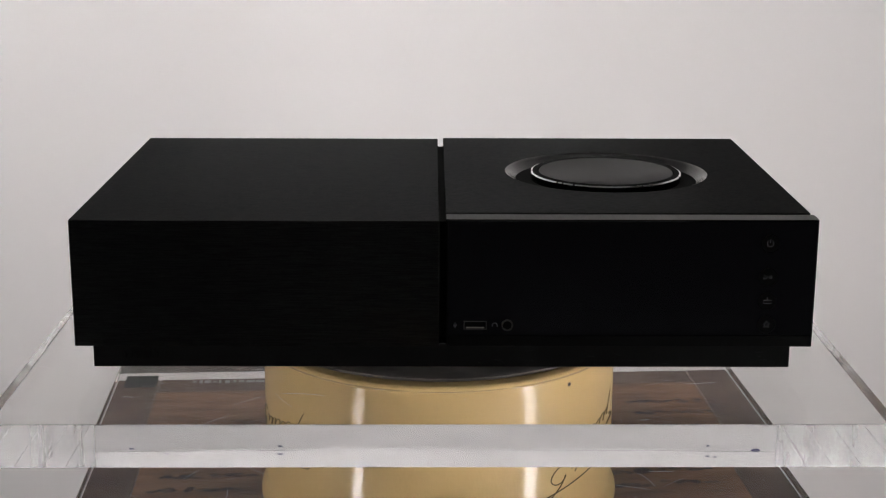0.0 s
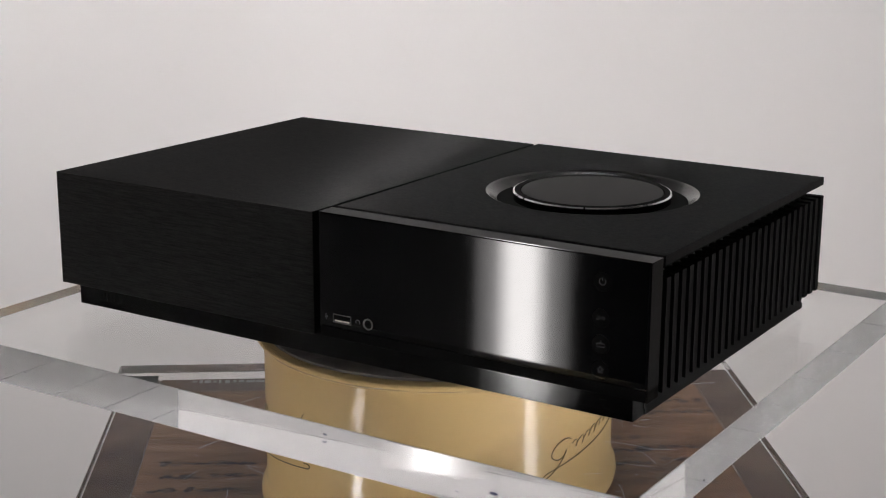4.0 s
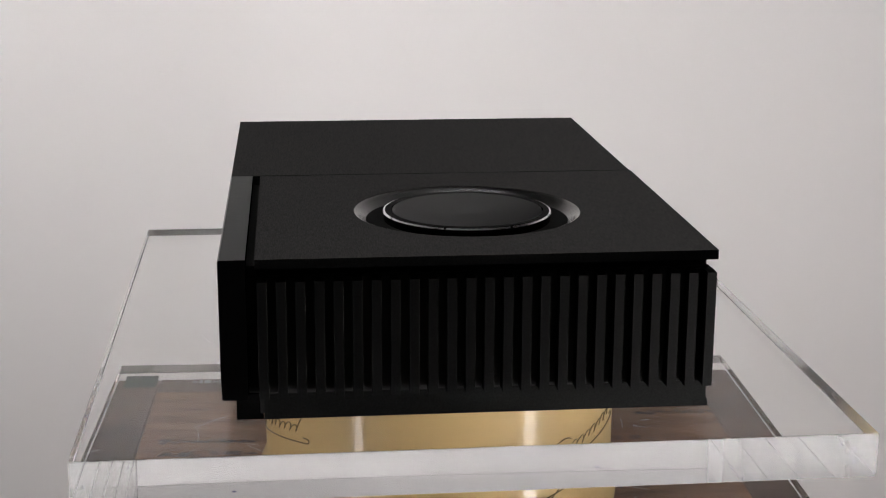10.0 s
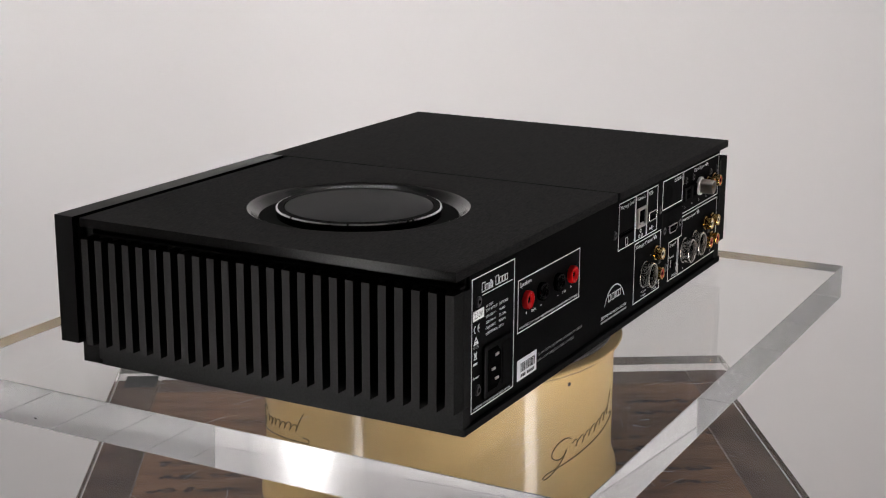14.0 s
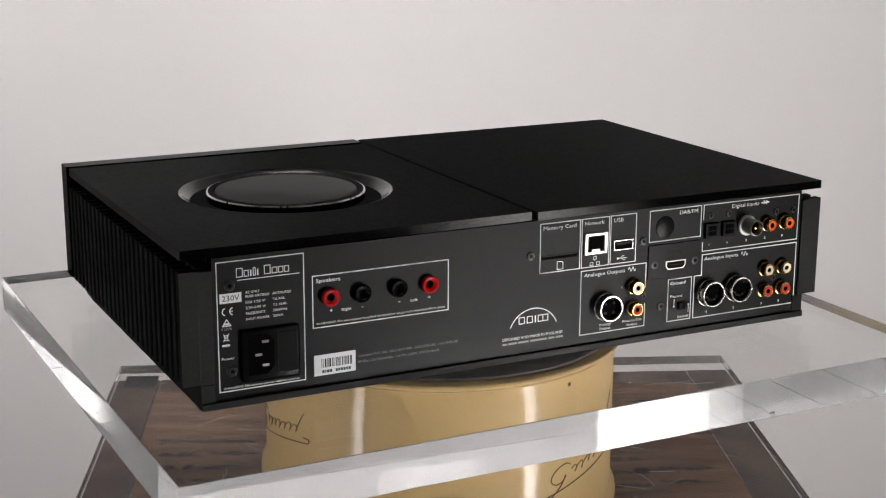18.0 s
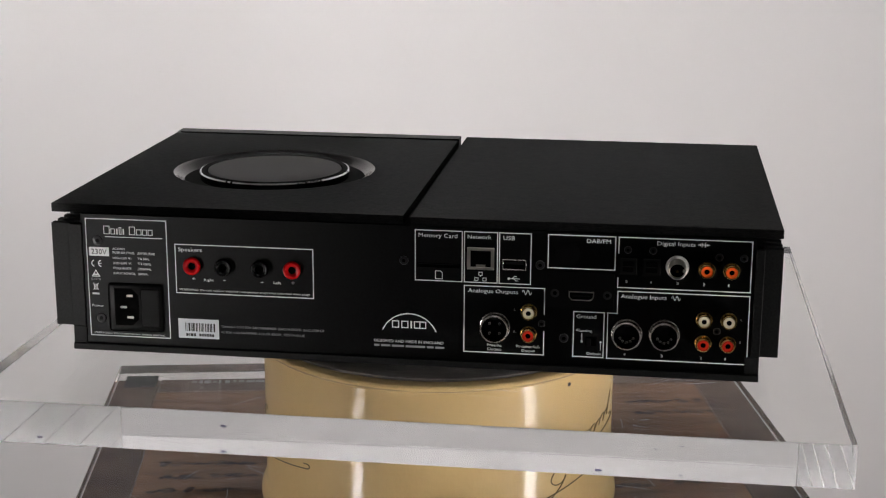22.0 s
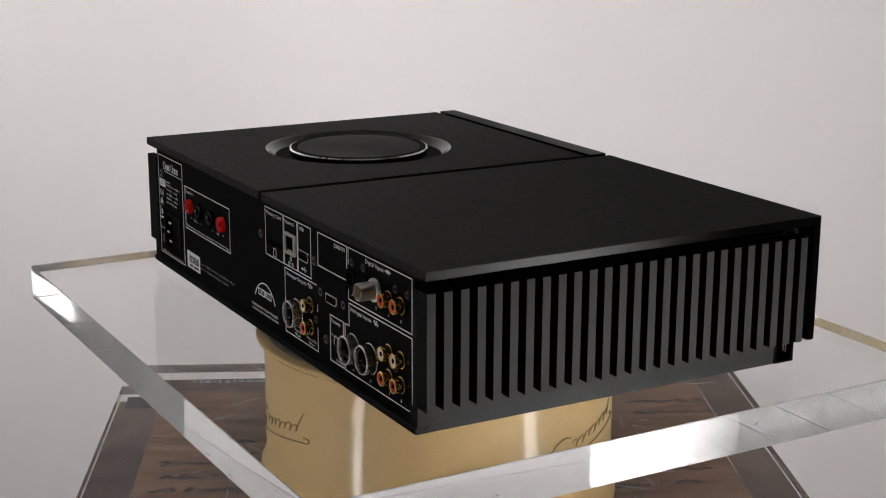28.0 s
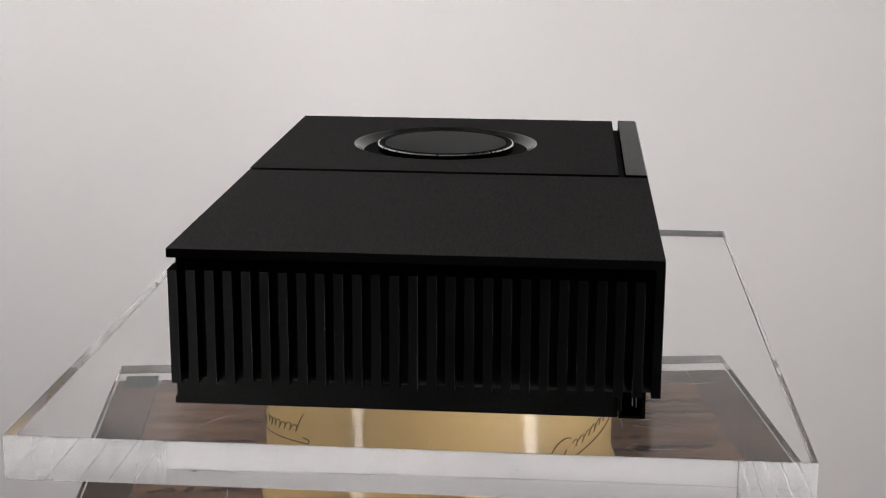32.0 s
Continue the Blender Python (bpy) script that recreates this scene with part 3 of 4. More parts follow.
piece("silver_ring", lathe(bmesh.new(), [(49.3, 90.6), (50.0, 90.65), (50.05, 91.0), (49.6, 91.7), (48.7, 91.7)], (DX, DY, 0), seg=160), M["ring"], dial, "bright silver-white ring")
# short dark breaks along the ring
for deg in (-134.6, -129.8, -120, -68.1, -21, 24, 65.5, 70, 121.5, 127.6, 140.6, 178):
    b = boxed(48.9, 50.15, -0.55, 0.55, 90.7, 91.7)
    bmesh.ops.transform(b, matrix=Matrix.Translation((DX, DY, 0)) @ pose(0, 0, 0, 0, 0, deg), verts=b.verts)
    piece("ring_blip", b, M["collar"], dial, "small dark break in the bright ring")
piece("dial_collar", lathe(bmesh.new(), [(48.85, 91.5), (48.75, 92.0), (45.2, 92.0), (44.9, 91.4), (44.5, 91.4)], (DX, DY, 0), seg=128), M["collar"], dial)
piece("dial_cap", lathe(bmesh.new(), [(44.5, 91.3), (44.3, 91.9), (43.8, 92.1), (0, 92.1)], (DX, DY, 0), seg=128), M["disc"], dial, "smooth dark grey dial cap")

# front block on the right: bezel, glass, buttons, sockets
b = boxed(1.4, 217.2, 0.9, 14.2, 15, P1 + 0.2)
b.normal_update()
for f in b.faces:
    f.material_index = 1 if f.normal.z > 0.9 else 0
piece("bezel", b, [M["bezel"], M["bezel_top"]], None, "satin black front bezel")
glass = piece("display_glass", boxed(2.4, 216.4, -0.1, 0.9, 22.5, P1 - 0.4, 0.2), M["glass"], None, "glossy black display glass")
piece("glass_lip", boxed(2.4, 216.4, 0.2, 0.9, 15.4, 21.8, 0.15), M["mark"])


def ring(r0, r1, x, y, z, depth=0.25, seg=32):
    """A flat ring standing proud of the front."""
    return lathe(bmesh.new(), [(r0, 0), (r0, -depth), (r1, -depth), (r1, 0)], (x, y, z), "y", seg)


FY = -0.1
for x, z, kind in ((189.4, 78, "power"), (189.0, 57.9, "play"), (189.4, 43.2, "input"), (189.6, 29, "star")):
    btn = piece("button", lathe(bmesh.new(), [(0, -0.06), (5.2, -0.06), (5.2, 0)], (x, FY, z), "y", 36, False), M["button"], None, "round touch button in the glass")
    piece("rim", ring(5.2, 5.6, x, FY, z, 0.07), M["mark"], btn)
    b = bmesh.new()
    y = FY + 0.01
    if kind == "power":
        tube(b, [(x + 1.9 * math.sin(a), y, z + 1.9 * math.cos(a)) for a in np.linspace(0.55, 5.73, 24)], 0.18, 5)
        tube(b, [(x, y, z + 0.6), (x, y, z + 2.4)], 0.18, 5)
    elif kind == "play":
        tube(b, [(x - 2.4, y, z - 1.4), (x - 2.4, y, z + 1.4), (x - 0.1, y, z), (x - 2.4, y, z - 1.4)], 0.16, 5)
        tube(b, [(x + 1.2, y, z - 0.9), (x + 1.2, y, z + 0.9)], 0.18, 5)
        tube(b, [(x + 2.2, y, z - 0.9), (x + 2.2, y, z + 0.9)], 0.18, 5)
    elif kind == "input":
        tube(b, [(x - 2.4, y, z + 0.5), (x + 2.4, y, z + 0.5), (x + 2.2, y, z - 1.4), (x - 2.2, y, z - 1.4), (x - 2.4, y, z + 0.5)], 0.2, 5)
        tube(b, [(x, y, z + 2.3), (x, y, z + 0.5)], 0.2, 5)
    else:
        pts = [(x + r * math.sin(k * math.pi / 5), y, z + r * math.cos(k * math.pi / 5)) for k, r in zip(range(11), [2.3, 1.0] * 6)]
        tube(b, pts, 0.17, 5)
    piece("icon", b, M["icon"], btn)

b = bmesh.new()
for x0, x1, z0, z1 in ((11.8, 25.2, 25.4, 25.9), (11.8, 25.2, 30.3, 30.8), (11.8, 12.3, 25.9, 30.3), (24.7, 25.2, 25.9, 30.3)):
    box(b, x0, x1, FY - 0.35, FY, z0, z1, 0.1)
usb = piece("usb_socket", b, M["socket_shell"], None, "front USB socket")
piece("opening", boxed(12.3, 24.7, FY - 0.12, FY - 0.02, 25.9, 30.3), M["hole"], usb)
piece("tongue", boxed(13.2, 23.8, FY - 0.3, FY - 0.12, 26.4, 27.2), M["nickel"], usb)
jack = piece("headphone_socket", ring(2.6, 3.5, 37.4, FY, 28.2, 0.4), M["socket_shell"], None, "round headphone socket")
piece("bore", lathe(bmesh.new(), [(0, -0.1), (2.6, -0.1), (2.6, 0)], (37.4, FY, 28.2), "y", 24), M["hole"], jack)
b = tube(bmesh.new(), [(6.7, FY - 0.2, 26.6), (6.7, FY - 0.2, 30.0)], 0.22, 5)
tube(b, [(5.9, FY - 0.2, 28.6), (5.9, FY - 0.2, 28.0), (6.7, FY - 0.2, 27.3), (7.5, FY - 0.2, 28.2), (7.5, FY - 0.2, 28.8)], 0.2, 5)
piece("usb_icon", b, M["icon"])
b = tube(bmesh.new(), [(30 + 1.5 * math.cos(a), FY - 0.2, 28.2 + 1.5 * math.sin(a)) for a in np.linspace(-0.5, 3.64, 16)], 0.2, 5)
piece("headphone_icon", b, M["icon"])

# glossy plinth under the front, with a hollow lamp box at one end
plinth = piece("plinth", boxed(-194, 206.2, 7.3, 21.8, 0, 14.7, 0.3), M["gloss"], None, "glossy black acrylic plinth")
b = boxed(-207.6, -194, 7.3, 9.0, 0, 14.7)
box(b, -207.6, -194, 9.0, 21.8, 0, 1.6)
box(b, -196, -194, 9.0, 21.8, 1.6, 14.7)
box(b, -207.6, -194, 20.4, 21.8, 1.6, 14.7)
piece("lamp_window", b, M["gloss"], plinth, "hollow glossy end of the plinth")
b = boxed(-206.4, -205.9, 12.0, 12.5, 6.0, 14.0)
box(b, -206.4, -205.9, 14.0, 14.5, 7.0, 14.0)
piece("light_guide", b, M["icon"], plinth)
b = bmesh.new()
for x in (-188.2, -185.4, -183.0, -180.6, -177.8, -175.0, -172.4, -169.8):
    box(b, x - 0.35, x + 0.35, 7.0, 7.35, 5.2, 10.2)
piece("logo_mark", b, M["mark"], plinth)

b = bmesh.new()
rnd = random.Random(21)
for _ in range(26):
    px, pz, a, l = rnd.uniform(20, 200), rnd.uniform(2, 13), rnd.uniform(-0.6, 0.6), rnd.choice((0.6, 1.0, 2.0, 4.0))
    tube(b, [(px + l * k / 4 * math.cos(a), 7.28, pz + l * k / 4 * math.sin(a) + 0.3 * math.sin(k * 1.3 + px)) for k in range(5)], 0.09, 4)
tagged(piece("dust_mark", b, M["screw"], plinth, "fine dull scuffs"), kind="stuff")

# cooling fins, one mesh for all of them
fin_bm = mm(boxed(-5.6, 5.6, -2.55, 2.55, 15.2, 79.4, 0.1))
bmesh.ops.translate(fin_bm, vec=(-OX * 0.001, -OY * 0.001, 0), verts=fin_bm.verts)
fin_mesh = as_mesh("fin", fin_bm, M["anodised"])
for side in (-1, 1):
    bank = piece("heat_sink", boxed(*sorted((side * 203.0, side * 206.9)), 5.2 if side < 0 else 20.6, BACK - 0.4, 14.8, 79.0, 0.2), M["sink"], None, "black finned heat sink")
    for k in range(1 if side < 0 else 2, 27):
        f = new("fin", fin_mesh)
        f.parent = bank
        f.location = ((side * 211.6 + OX) * 0.001, (3.1 + 10.0 * k - 0.6 + OY) * 0.001, 0)

# ---------------------------------------------------------------- back panel
PY = 264.2                    # its outer face
back = piece("back_panel", boxed(-202, 198.5, PY - 2.0, PY, 4.2, T0 - 0.4, 0.2), M["panel"], None, "black back panel with white print and sockets")
for a in ((-207, -202, 258, BACK - 0.2, 14.8, 79), (198.5, 207, 258, BACK - 0.2, 14.8, 79), (-207, 207, 258, BACK + 0.6, 0, 4.0)):
    piece("frame_rail", boxed(*a, 0.3), M["anodised"])


def stroke_box(points, w=0.55, closed=True):
    """A printed line of width w through points (x, z) of the back panel, mitred at its corners."""
    bm = bmesh.new()
    p = [Vector(q) for q in points]
    n = len(p)
    rows = []
    for i in range(n):
        a = (p[i] - p[i - 1]) if closed or i else (p[1] - p[0])
        c = (p[(i + 1) % n] - p[i]) if closed or i < n - 1 else a
        na, nc = Vector((-a.y, a.x)).normalized(), Vector((-c.y, c.x)).normalized()
        k = (na + nc).normalized()
        k = k * (w / 2 / max(0.35, k.dot(na)))
        rows.append([bm.verts.new((q.x, PY + h, q.y)) for h in (0.02, 0.12) for q in (p[i] + k, p[i] - k)])
    for i in range(n if closed else n - 1):
        a, c = rows[i], rows[(i + 1) % n]
        for u, v in ((0, 1), (1, 3), (3, 2), (2, 0)):
            bm.faces.new((a[u], a[v], c[v], c[u]))
    if not closed:
        for r in (rows[0], rows[-1]):
            bm.faces.new((r[0], r[1], r[3], r[2]))
    bmesh.ops.recalc_face_normals(bm, faces=bm.faces)
    return bm


def frame_line(*pts, closed=True, w=0.55):
    return piece("printed_line", stroke_box(list(pts), w, closed), M["print"], back)


def rect(x0, x1, z0, z1):
    return (x0, z1), (x1, z1), (x1, z0), (x0, z0)


def lettering(words, x0, x1, z, cap, material="print", y=None, facing=1, parent=None):
    """Words in the built-in font on the back panel, from x0 to x1 on the line z, capitals cap high."""
    cu = bpy.data.curves.new("lettering", "FONT")
    cu.body, cu.size = words, 1.0
    cu.resolution_u = 2
    tmp = new("tmp", cu)
    me = bpy.data.meshes.new_from_object(tmp.evaluated_get(bpy.context.evaluated_depsgraph_get()))
    bpy.data.objects.remove(tmp)
    bpy.data.curves.remove(cu)
    bm = bmesh.new()
    bm.from_mesh(me)
    bpy.data.meshes.remove(me)
    lo, hi = min(v.co.x for v in bm.verts), max(v.co.x for v in bm.verts)
    sx, sz = (x1 - x0) / (hi - lo), cap / 0.70
    for v in bm.verts:
        v.co = (x0 + (v.co.x - lo) * sx, PY + 0.14 if y is None else y, z + v.co.y * sz)
    bmesh.ops.recalc_face_normals(bm, faces=bm.faces)
    return piece("lettering", bm, M[material], parent or back)


def bars(spans, z0, z1, material="print", y=0.14):
    """Plain bars where words are not to be read."""
    for a, c in spans:
        piece("printed_bar", boxed(min(a, c), max(a, c), PY + y - 0.1, PY + y, z0, z1), M[material], back)


def screw(x, z, r=2.3):
    r *= 1.18
    s = piece("screw", lathe(bmesh.new(), [(0, 1.0), (r * 0.5, 1.0), (r * 0.85, 0.9), (r, 0.3), (r, 0)], (x, PY, z), "y", 20), M["screw"], back)
    piece("drive", lathe(bmesh.new(), [(0, 1.06), (r * 0.42, 1.06), (r * 0.42, 0.95)], (x, PY, z), "y", 6), M["hole"], s)


# mains corner
frame_line(*rect(196, 145.7, 9.1, 82.6))
# product name: thin plain shapes
for x0, x1, top in ((184.6, 181.2, 78.2), (180.2, 177.8, 76.6), (176.6, 176.2, 76.6), (175.0, 173.8, 77.6), (172.6, 172.2, 76.6), (168.6, 165.2, 78.2), (164.1, 161.3, 76.6), (160.4, 157.8, 76.6), (156.9, 154.4, 76.6)):
    frame_line(*rect(x0, x1, 73.4, top), w=0.42)
frame_line((184.2, 71.6), (148.3, 71.6), closed=False, w=0.4)
screw(188.8, 69.2, 2.6)
screw(188.7, 20.4, 2.6)
volt = piece("voltage_label", boxed(182.1, 194.6, PY, PY + 0.12, 59.4, 64.9), M["white_sticker"], back, "white voltage label")
lettering("230V", 193.2, 183.4, 60.6, 3.2, "ink", PY + 0.2, parent=volt)
for cx, gap in ((191.3, 1), (187.0, 1)):
    pts = [(cx + 2.0 * math.cos(a), 54.7 + 2.0 * math.sin(a)) for a in np.linspace(-1.35, 1.35, 14)]
    frame_line(*pts, closed=False, w=0.6)
frame_line((188.9, 54.7), (187.2, 54.7), closed=False, w=0.5)
frame_line((193.3, 46.6), (188.7, 46.6), (191.0, 50.3), w=0.6)
bars([(192.4, 189.6)], 47.2, 48.2)
lettering("E2378", 194.0, 188.2, 44.2, 1.4, "print_dim")
frame_line((193.2, 42.2), (189.8, 38.0), closed=False, w=0.4)
frame_line((189.8, 42.2), (193.2, 38.0), closed=False, w=0.4)
frame_line((192.6, 41.4), (190.4, 41.4), (190.8, 38.4), (192.2, 38.4), w=0.4)
bars([(193.9, 189.4)], 35.0, 36.2)
lettering("Power", 194.4, 187.0, 27.3, 1.6)
for z, a, c in ((63.6, "AC ONLY", None), (61.2, "FUSE RATING:", "ANTISURGE"), (57.9, "100-120 V:", "T6.3AL"), (54.7, "220-240 V:", "T3.15AL"), (51.5, "FREQUENCY:", "50/60Hz"), (48.3, "INPUT POWER:", "200VA")):
    lettering(a, 179.8, 179.8 - 1.16 * len(a), z, 1.45)
    if c:
        lettering(c, 164.2, 164.2 - 1.2 * len(c), z, 1.45)
lettering("WARNING: Disconnect power before opening", 194.0, 149.4, 10.2, 1.3)
inlet = piece("mains_inlet", boxed(149.4, 183.4, PY, PY + 1.6, 12.9, 42.9, 1.4, 3), M["plastic"], back, "black mains inlet with fuse drawer")
hole = [(179.5, 40.0), (168.6, 40.0), (164.4, 36.0), (164.4, 20.7), (168.6, 16.7), (179.5, 16.7)]
b = prism(bmesh.new(), hole, PY + 1.5, PY + 1.75, "y")
piece("inlet_well", b, M["hole"], inlet)
piece("fuse_drawer", boxed(151.0, 162.8, PY + 1.5, PY + 2.3, 16.2, 40.1, 0.5), M["plastic"], inlet)
for x, z in ((169.7, 35.6), (173.8, 28.3), (169.7, 22.0)):
    piece("pin", boxed(x - 2.0, x + 2.0, PY + 1.7, PY + 2.4, z - 0.7, z + 0.7, 0.2), M["nickel"], inlet)

# loudspeaker sockets
frame_line(*rect(140.6, 56.0, 38.4, 68.6))
lettering("Speakers", 138.6, 123.8, 64.4, 2.4)
lettering("+", 130.6, 128.6, 46.4, 2.4), lettering("+", 69.4, 67.4, 46.4, 2.4)
lettering("-", 111.2, 109.8, 46.4, 2.4), lettering("-", 88.1, 86.7, 46.4, 2.4)
lettering("Right", 123.2, 117.2, 46.4, 1.6), lettering("Left", 80.2, 75.8, 46.4, 1.6)
lettering("WARNING: Do not replace supplied loudspeaker plugs with individual 4mm plugs", 138.8, 58.2, 40.0, 1.35)
for x, m in ((130.2, "red"), (110.9, "socket_black"), (88.3, "socket_black"), (68.6, "red")):
    s = piece("speaker_socket", lathe(bmesh.new(), [(5.2, 0), (5.3, 0.4), (5.3, 2.4), (5.0, 3.0), (4.4, 3.2), (3.7, 3.0), (3.2, 2.4), (2.6, 2.2), (2.2, 0.6)], (x, PY, 55.6), "y", 32), M[m], back, "red speaker socket" if m == "red" else "black speaker socket")
    piece("contact", lathe(bmesh.new(), [(0, 0.6), (1.6, 0.6), (1.6, 1.6), (2.2, 1.6), (2.2, 0.6)], (x, PY, 55.6), "y", 20), M["hole"], s)

# serial label and approvals
lab = piece("serial_label", boxed(115.0, 140.4, PY, PY + 0.12, 9.9, 22.2, 0.05), M["sticker"], back, "silver label with black bars")
b = bmesh.new()
rnd = random.Random(4)
x = 136.0
while x > 117.4:
    w = rnd.choice((0.35, 0.35, 0.6, 1.0))
    box(b, x - w, x, PY + 0.12, PY + 0.2, 14.4, 19.6)
    x -= w + rnd.choice((0.3, 0.5, 0.8))
piece("bar_code", b, M["ink"], lab)
b = bmesh.new()
for a, c in ((135.6, 134.2), (133.8, 133.2), (132.8, 131.2), (130.8, 129.6), (127.4, 126.2), (125.8, 124.6), (124.2, 123.0), (122.6, 121.4), (121.0, 119.8), (119.4, 118.2)):
    box(b, c, a, PY + 0.12, PY + 0.2, 11.3, 13.0)
piece("printed_bar", b, M["ink"], lab)
lettering("Contains FCC IDs: 2ACURNP800, 2ACURZIGEE, 2ACURBLUE", 113.3, 49.6, 17.6, 1.45, "print_dim")
lettering("IC IDs: 12217A-NP800, 12217A-ZIGEE, 12217A-BLUE", 113.3, 61.8, 14.0, 1.45, "print_dim")

# maker's mark: an arc over plain shapes
frame_line(*[(-1.9 + 17.4 * math.cos(a), 14.4 + 17.2 * math.sin(a)) for a in np.linspace(0.40, math.pi - 0.40, 28)], closed=False, w=0.7)
for x0, x1, top in ((8.2, 4.5, 26.8), (2.6, -1.1, 26.8), (-2.9, -3.3, 26.8), (-5.0, -8.3, 26.8), (-8.3, -11.8, 26.8)):
    frame_line(*rect(x0, x1, 22.9, top), w=0.6)
lettering("DESIGNED AND MADE IN ENGLAND", 19.4, -22.4, 13.4, 1.75)
bars([(19.4, 16.2), (15.2, 9.6), (8.6, 1.4), (0.2, -11.4), (-12.6, -16.6), (-17.6, -22.9)], 10.7, 11.9, "print_dim")
screw(1.2, 64.3)

# memory card, network, USB
frame_line(*rect(-5.5, -33.3, 52.7, 83.1))
lettering("Memory Card", -7.5, -30.4, 79.0, 2.4)
b = boxed(-32.0, -6.7, PY, PY + 0.3, 60.8, 63.4)
slot = piece("card_slot", b, M["hole"], back, "memory card slot")
piece("contact", boxed(-31.4, -7.4, PY + 0.25, PY + 0.45, 62.6, 63.1), M["plastic"], slot)
frame_line((-17.5, 58.7), (-20.6, 58.7), (-21.6, 57.6), (-21.6, 53.9), (-17.5, 53.9), w=0.4)
frame_line(*rect(-34.6, -54.0, 52.7, 83.1))
lettering("Network", -36.5, -50.4, 79.0, 2.4)
net = piece("network_socket", bmesh.new(), M["nickel"], back, "metal network socket")
net.data = as_mesh("network_socket", mm(box(box(box(box(bmesh.new(), -52.2, -36.3, PY, PY + 1.4, 72.2, 73.9, 0.2), -52.2, -36.3, PY, PY + 1.4, 60.7, 62.2, 0.2), -38.2, -36.3, PY, PY + 1.4, 62.2, 72.2), -52.2, -50.3, PY, PY + 1.4, 62.2, 72.2)), M["nickel"])
piece("opening", boxed(-50.3, -38.2, PY + 0.05, PY + 0.3, 62.2, 72.2), M["hole"], net)
piece("latch_step", boxed(-47.0, -41.6, PY + 0.3, PY + 0.9, 62.2, 63.6), M["nickel"], net)
for x, z in ((-44.2, 58.0), (-46.6, 54.6), (-41.8, 54.6)):
    frame_line(*rect(x + 1.0, x - 1.0, z - 0.9, z + 0.9), w=0.35)
frame_line((-44.2, 57.0), (-44.2, 56.2), closed=False, w=0.35)
frame_line(*rect(-55.2, -73.6, 52.7, 83.1))
lettering("USB", -57.4, -64.1, 79.0, 2.4)
b = bmesh.new()
for x0, x1, z0, z1 in ((-71.2, -57.0, 61.1, 61.8), (-71.2, -57.0, 66.9, 67.6), (-71.2, -70.5, 61.8, 66.9), (-57.7, -57.0, 61.8, 66.9)):
    box(b, x0, x1, PY, PY + 1.2, z0, z1, 0.12)
port = piece("usb_socket", b, M["chrome"], back, "metal USB socket")
piece("opening", boxed(-70.5, -57.7, PY + 0.05, PY + 0.3, 61.8, 66.9), M["hole"], port)
piece("tongue", boxed(-69.4, -58.8, PY + 0.3, PY + 0.9, 64.6, 66.0), M["plastic"], port)
frame_line((-60.8, 55.8), (-67.4, 55.8), closed=False, w=0.4)
frame_line((-62.8, 55.8), (-64.2, 57.2), (-65.6, 57.2), closed=False, w=0.35)
frame_line((-63.6, 55.8), (-65.0, 54.5), (-66.2, 54.5), closed=False, w=0.35)
piece("icon_dot", lathe(bmesh.new(), [(0, 0.14), (0.8, 0.14), (0.8, 0.02)], (-60.9, PY, 55.8), "y", 14), M["print"], back)
screw(-79.1, 64.8)
screw(-80.6, 29.3, 1.8)
screw(-93.8, 21.0)


def wave(x, z, w):
    frame_line(*[(x - w * s, z + 1.3 * math.sin(s * 12.6)) for s in np.linspace(0, 1, 22)], closed=False, w=0.4)


def rca(x, z, insert, label):
    s = piece("phono_socket", lathe(bmesh.new(), [(4.6, 0), (4.9, 0.2), (4.9, 1.0), (4.3, 1.2), (4.2, 5.6), (3.9, 6.0), (3.3, 6.0), (3.1, 5.2)], (x, PY, z), "y", 32), M["gold"], back, label)
    piece("insulator", lathe(bmesh.new(), [(1.5, 5.6), (3.2, 5.6), (3.2, 4.8)], (x, PY, z), "y", 28), M[insert], s)
    piece("bore", lathe(bmesh.new(), [(0, 4.0), (1.5, 4.0), (1.5, 5.6)], (x, PY, z), "y", 20), M["hole"], s)
    piece("washer", lathe(bmesh.new(), [(4.6, 0.0), (6.0, 0.0), (6.0, 0.7), (4.6, 0.9)], (x, PY, z), "y", 32), M["plastic"], s)


def din(x, z, pins):
    s = piece("din_socket", lathe(bmesh.new(), [(9.0, 0), (9.0, 0.8), (8.5, 1.0), (8.5, 6.4), (8.1, 6.9), (7.5, 6.9), (7.3, 6.3), (7.3, 0.6)], (x, PY, z), "y", 48), M["chrome"], back, "round chrome multi-pin socket")
    piece("insulator", lathe(bmesh.new(), [(0, 3.6), (7.3, 3.6)], (x, PY, z), "y", 32), M["hole"], s)
    for k in range(pins):
        a = math.pi * (0.14 + 0.72 * k / (pins - 1)) if pins > 4 else math.pi * (0.25 + 0.5 * k)
        piece("pin", lathe(bmesh.new(), [(0, 5.2), (0.5, 5.1), (0.7, 4.7), (0.7, 3.6)], (x + 4.2 * math.cos(a), PY, z - 4.2 * math.sin(a)), "y", 10), M["screw"], s)
    piece("key", boxed(x - 1.6, x + 1.6, PY + 3.4, PY + 6.6, z + 5.9, z + 7.5, 0.2), M["plastic"], s)


# analogue outputs
frame_line((-82.0, 34.6), (-82.0, 50.6), (-34.7, 50.6), (-34.7, 9.9), (-82.0, 9.9), (-82.0, 24.6), closed=False)
lettering("Analogue Outputs", -36.9, -66.4, 46.6, 2.4)
wave(-68.9, 47.8, 5.4)
din(-53.2, 26.2, 4)
rca(-73.1, 36.6, "ivory", "gold phono socket with ivory insert")
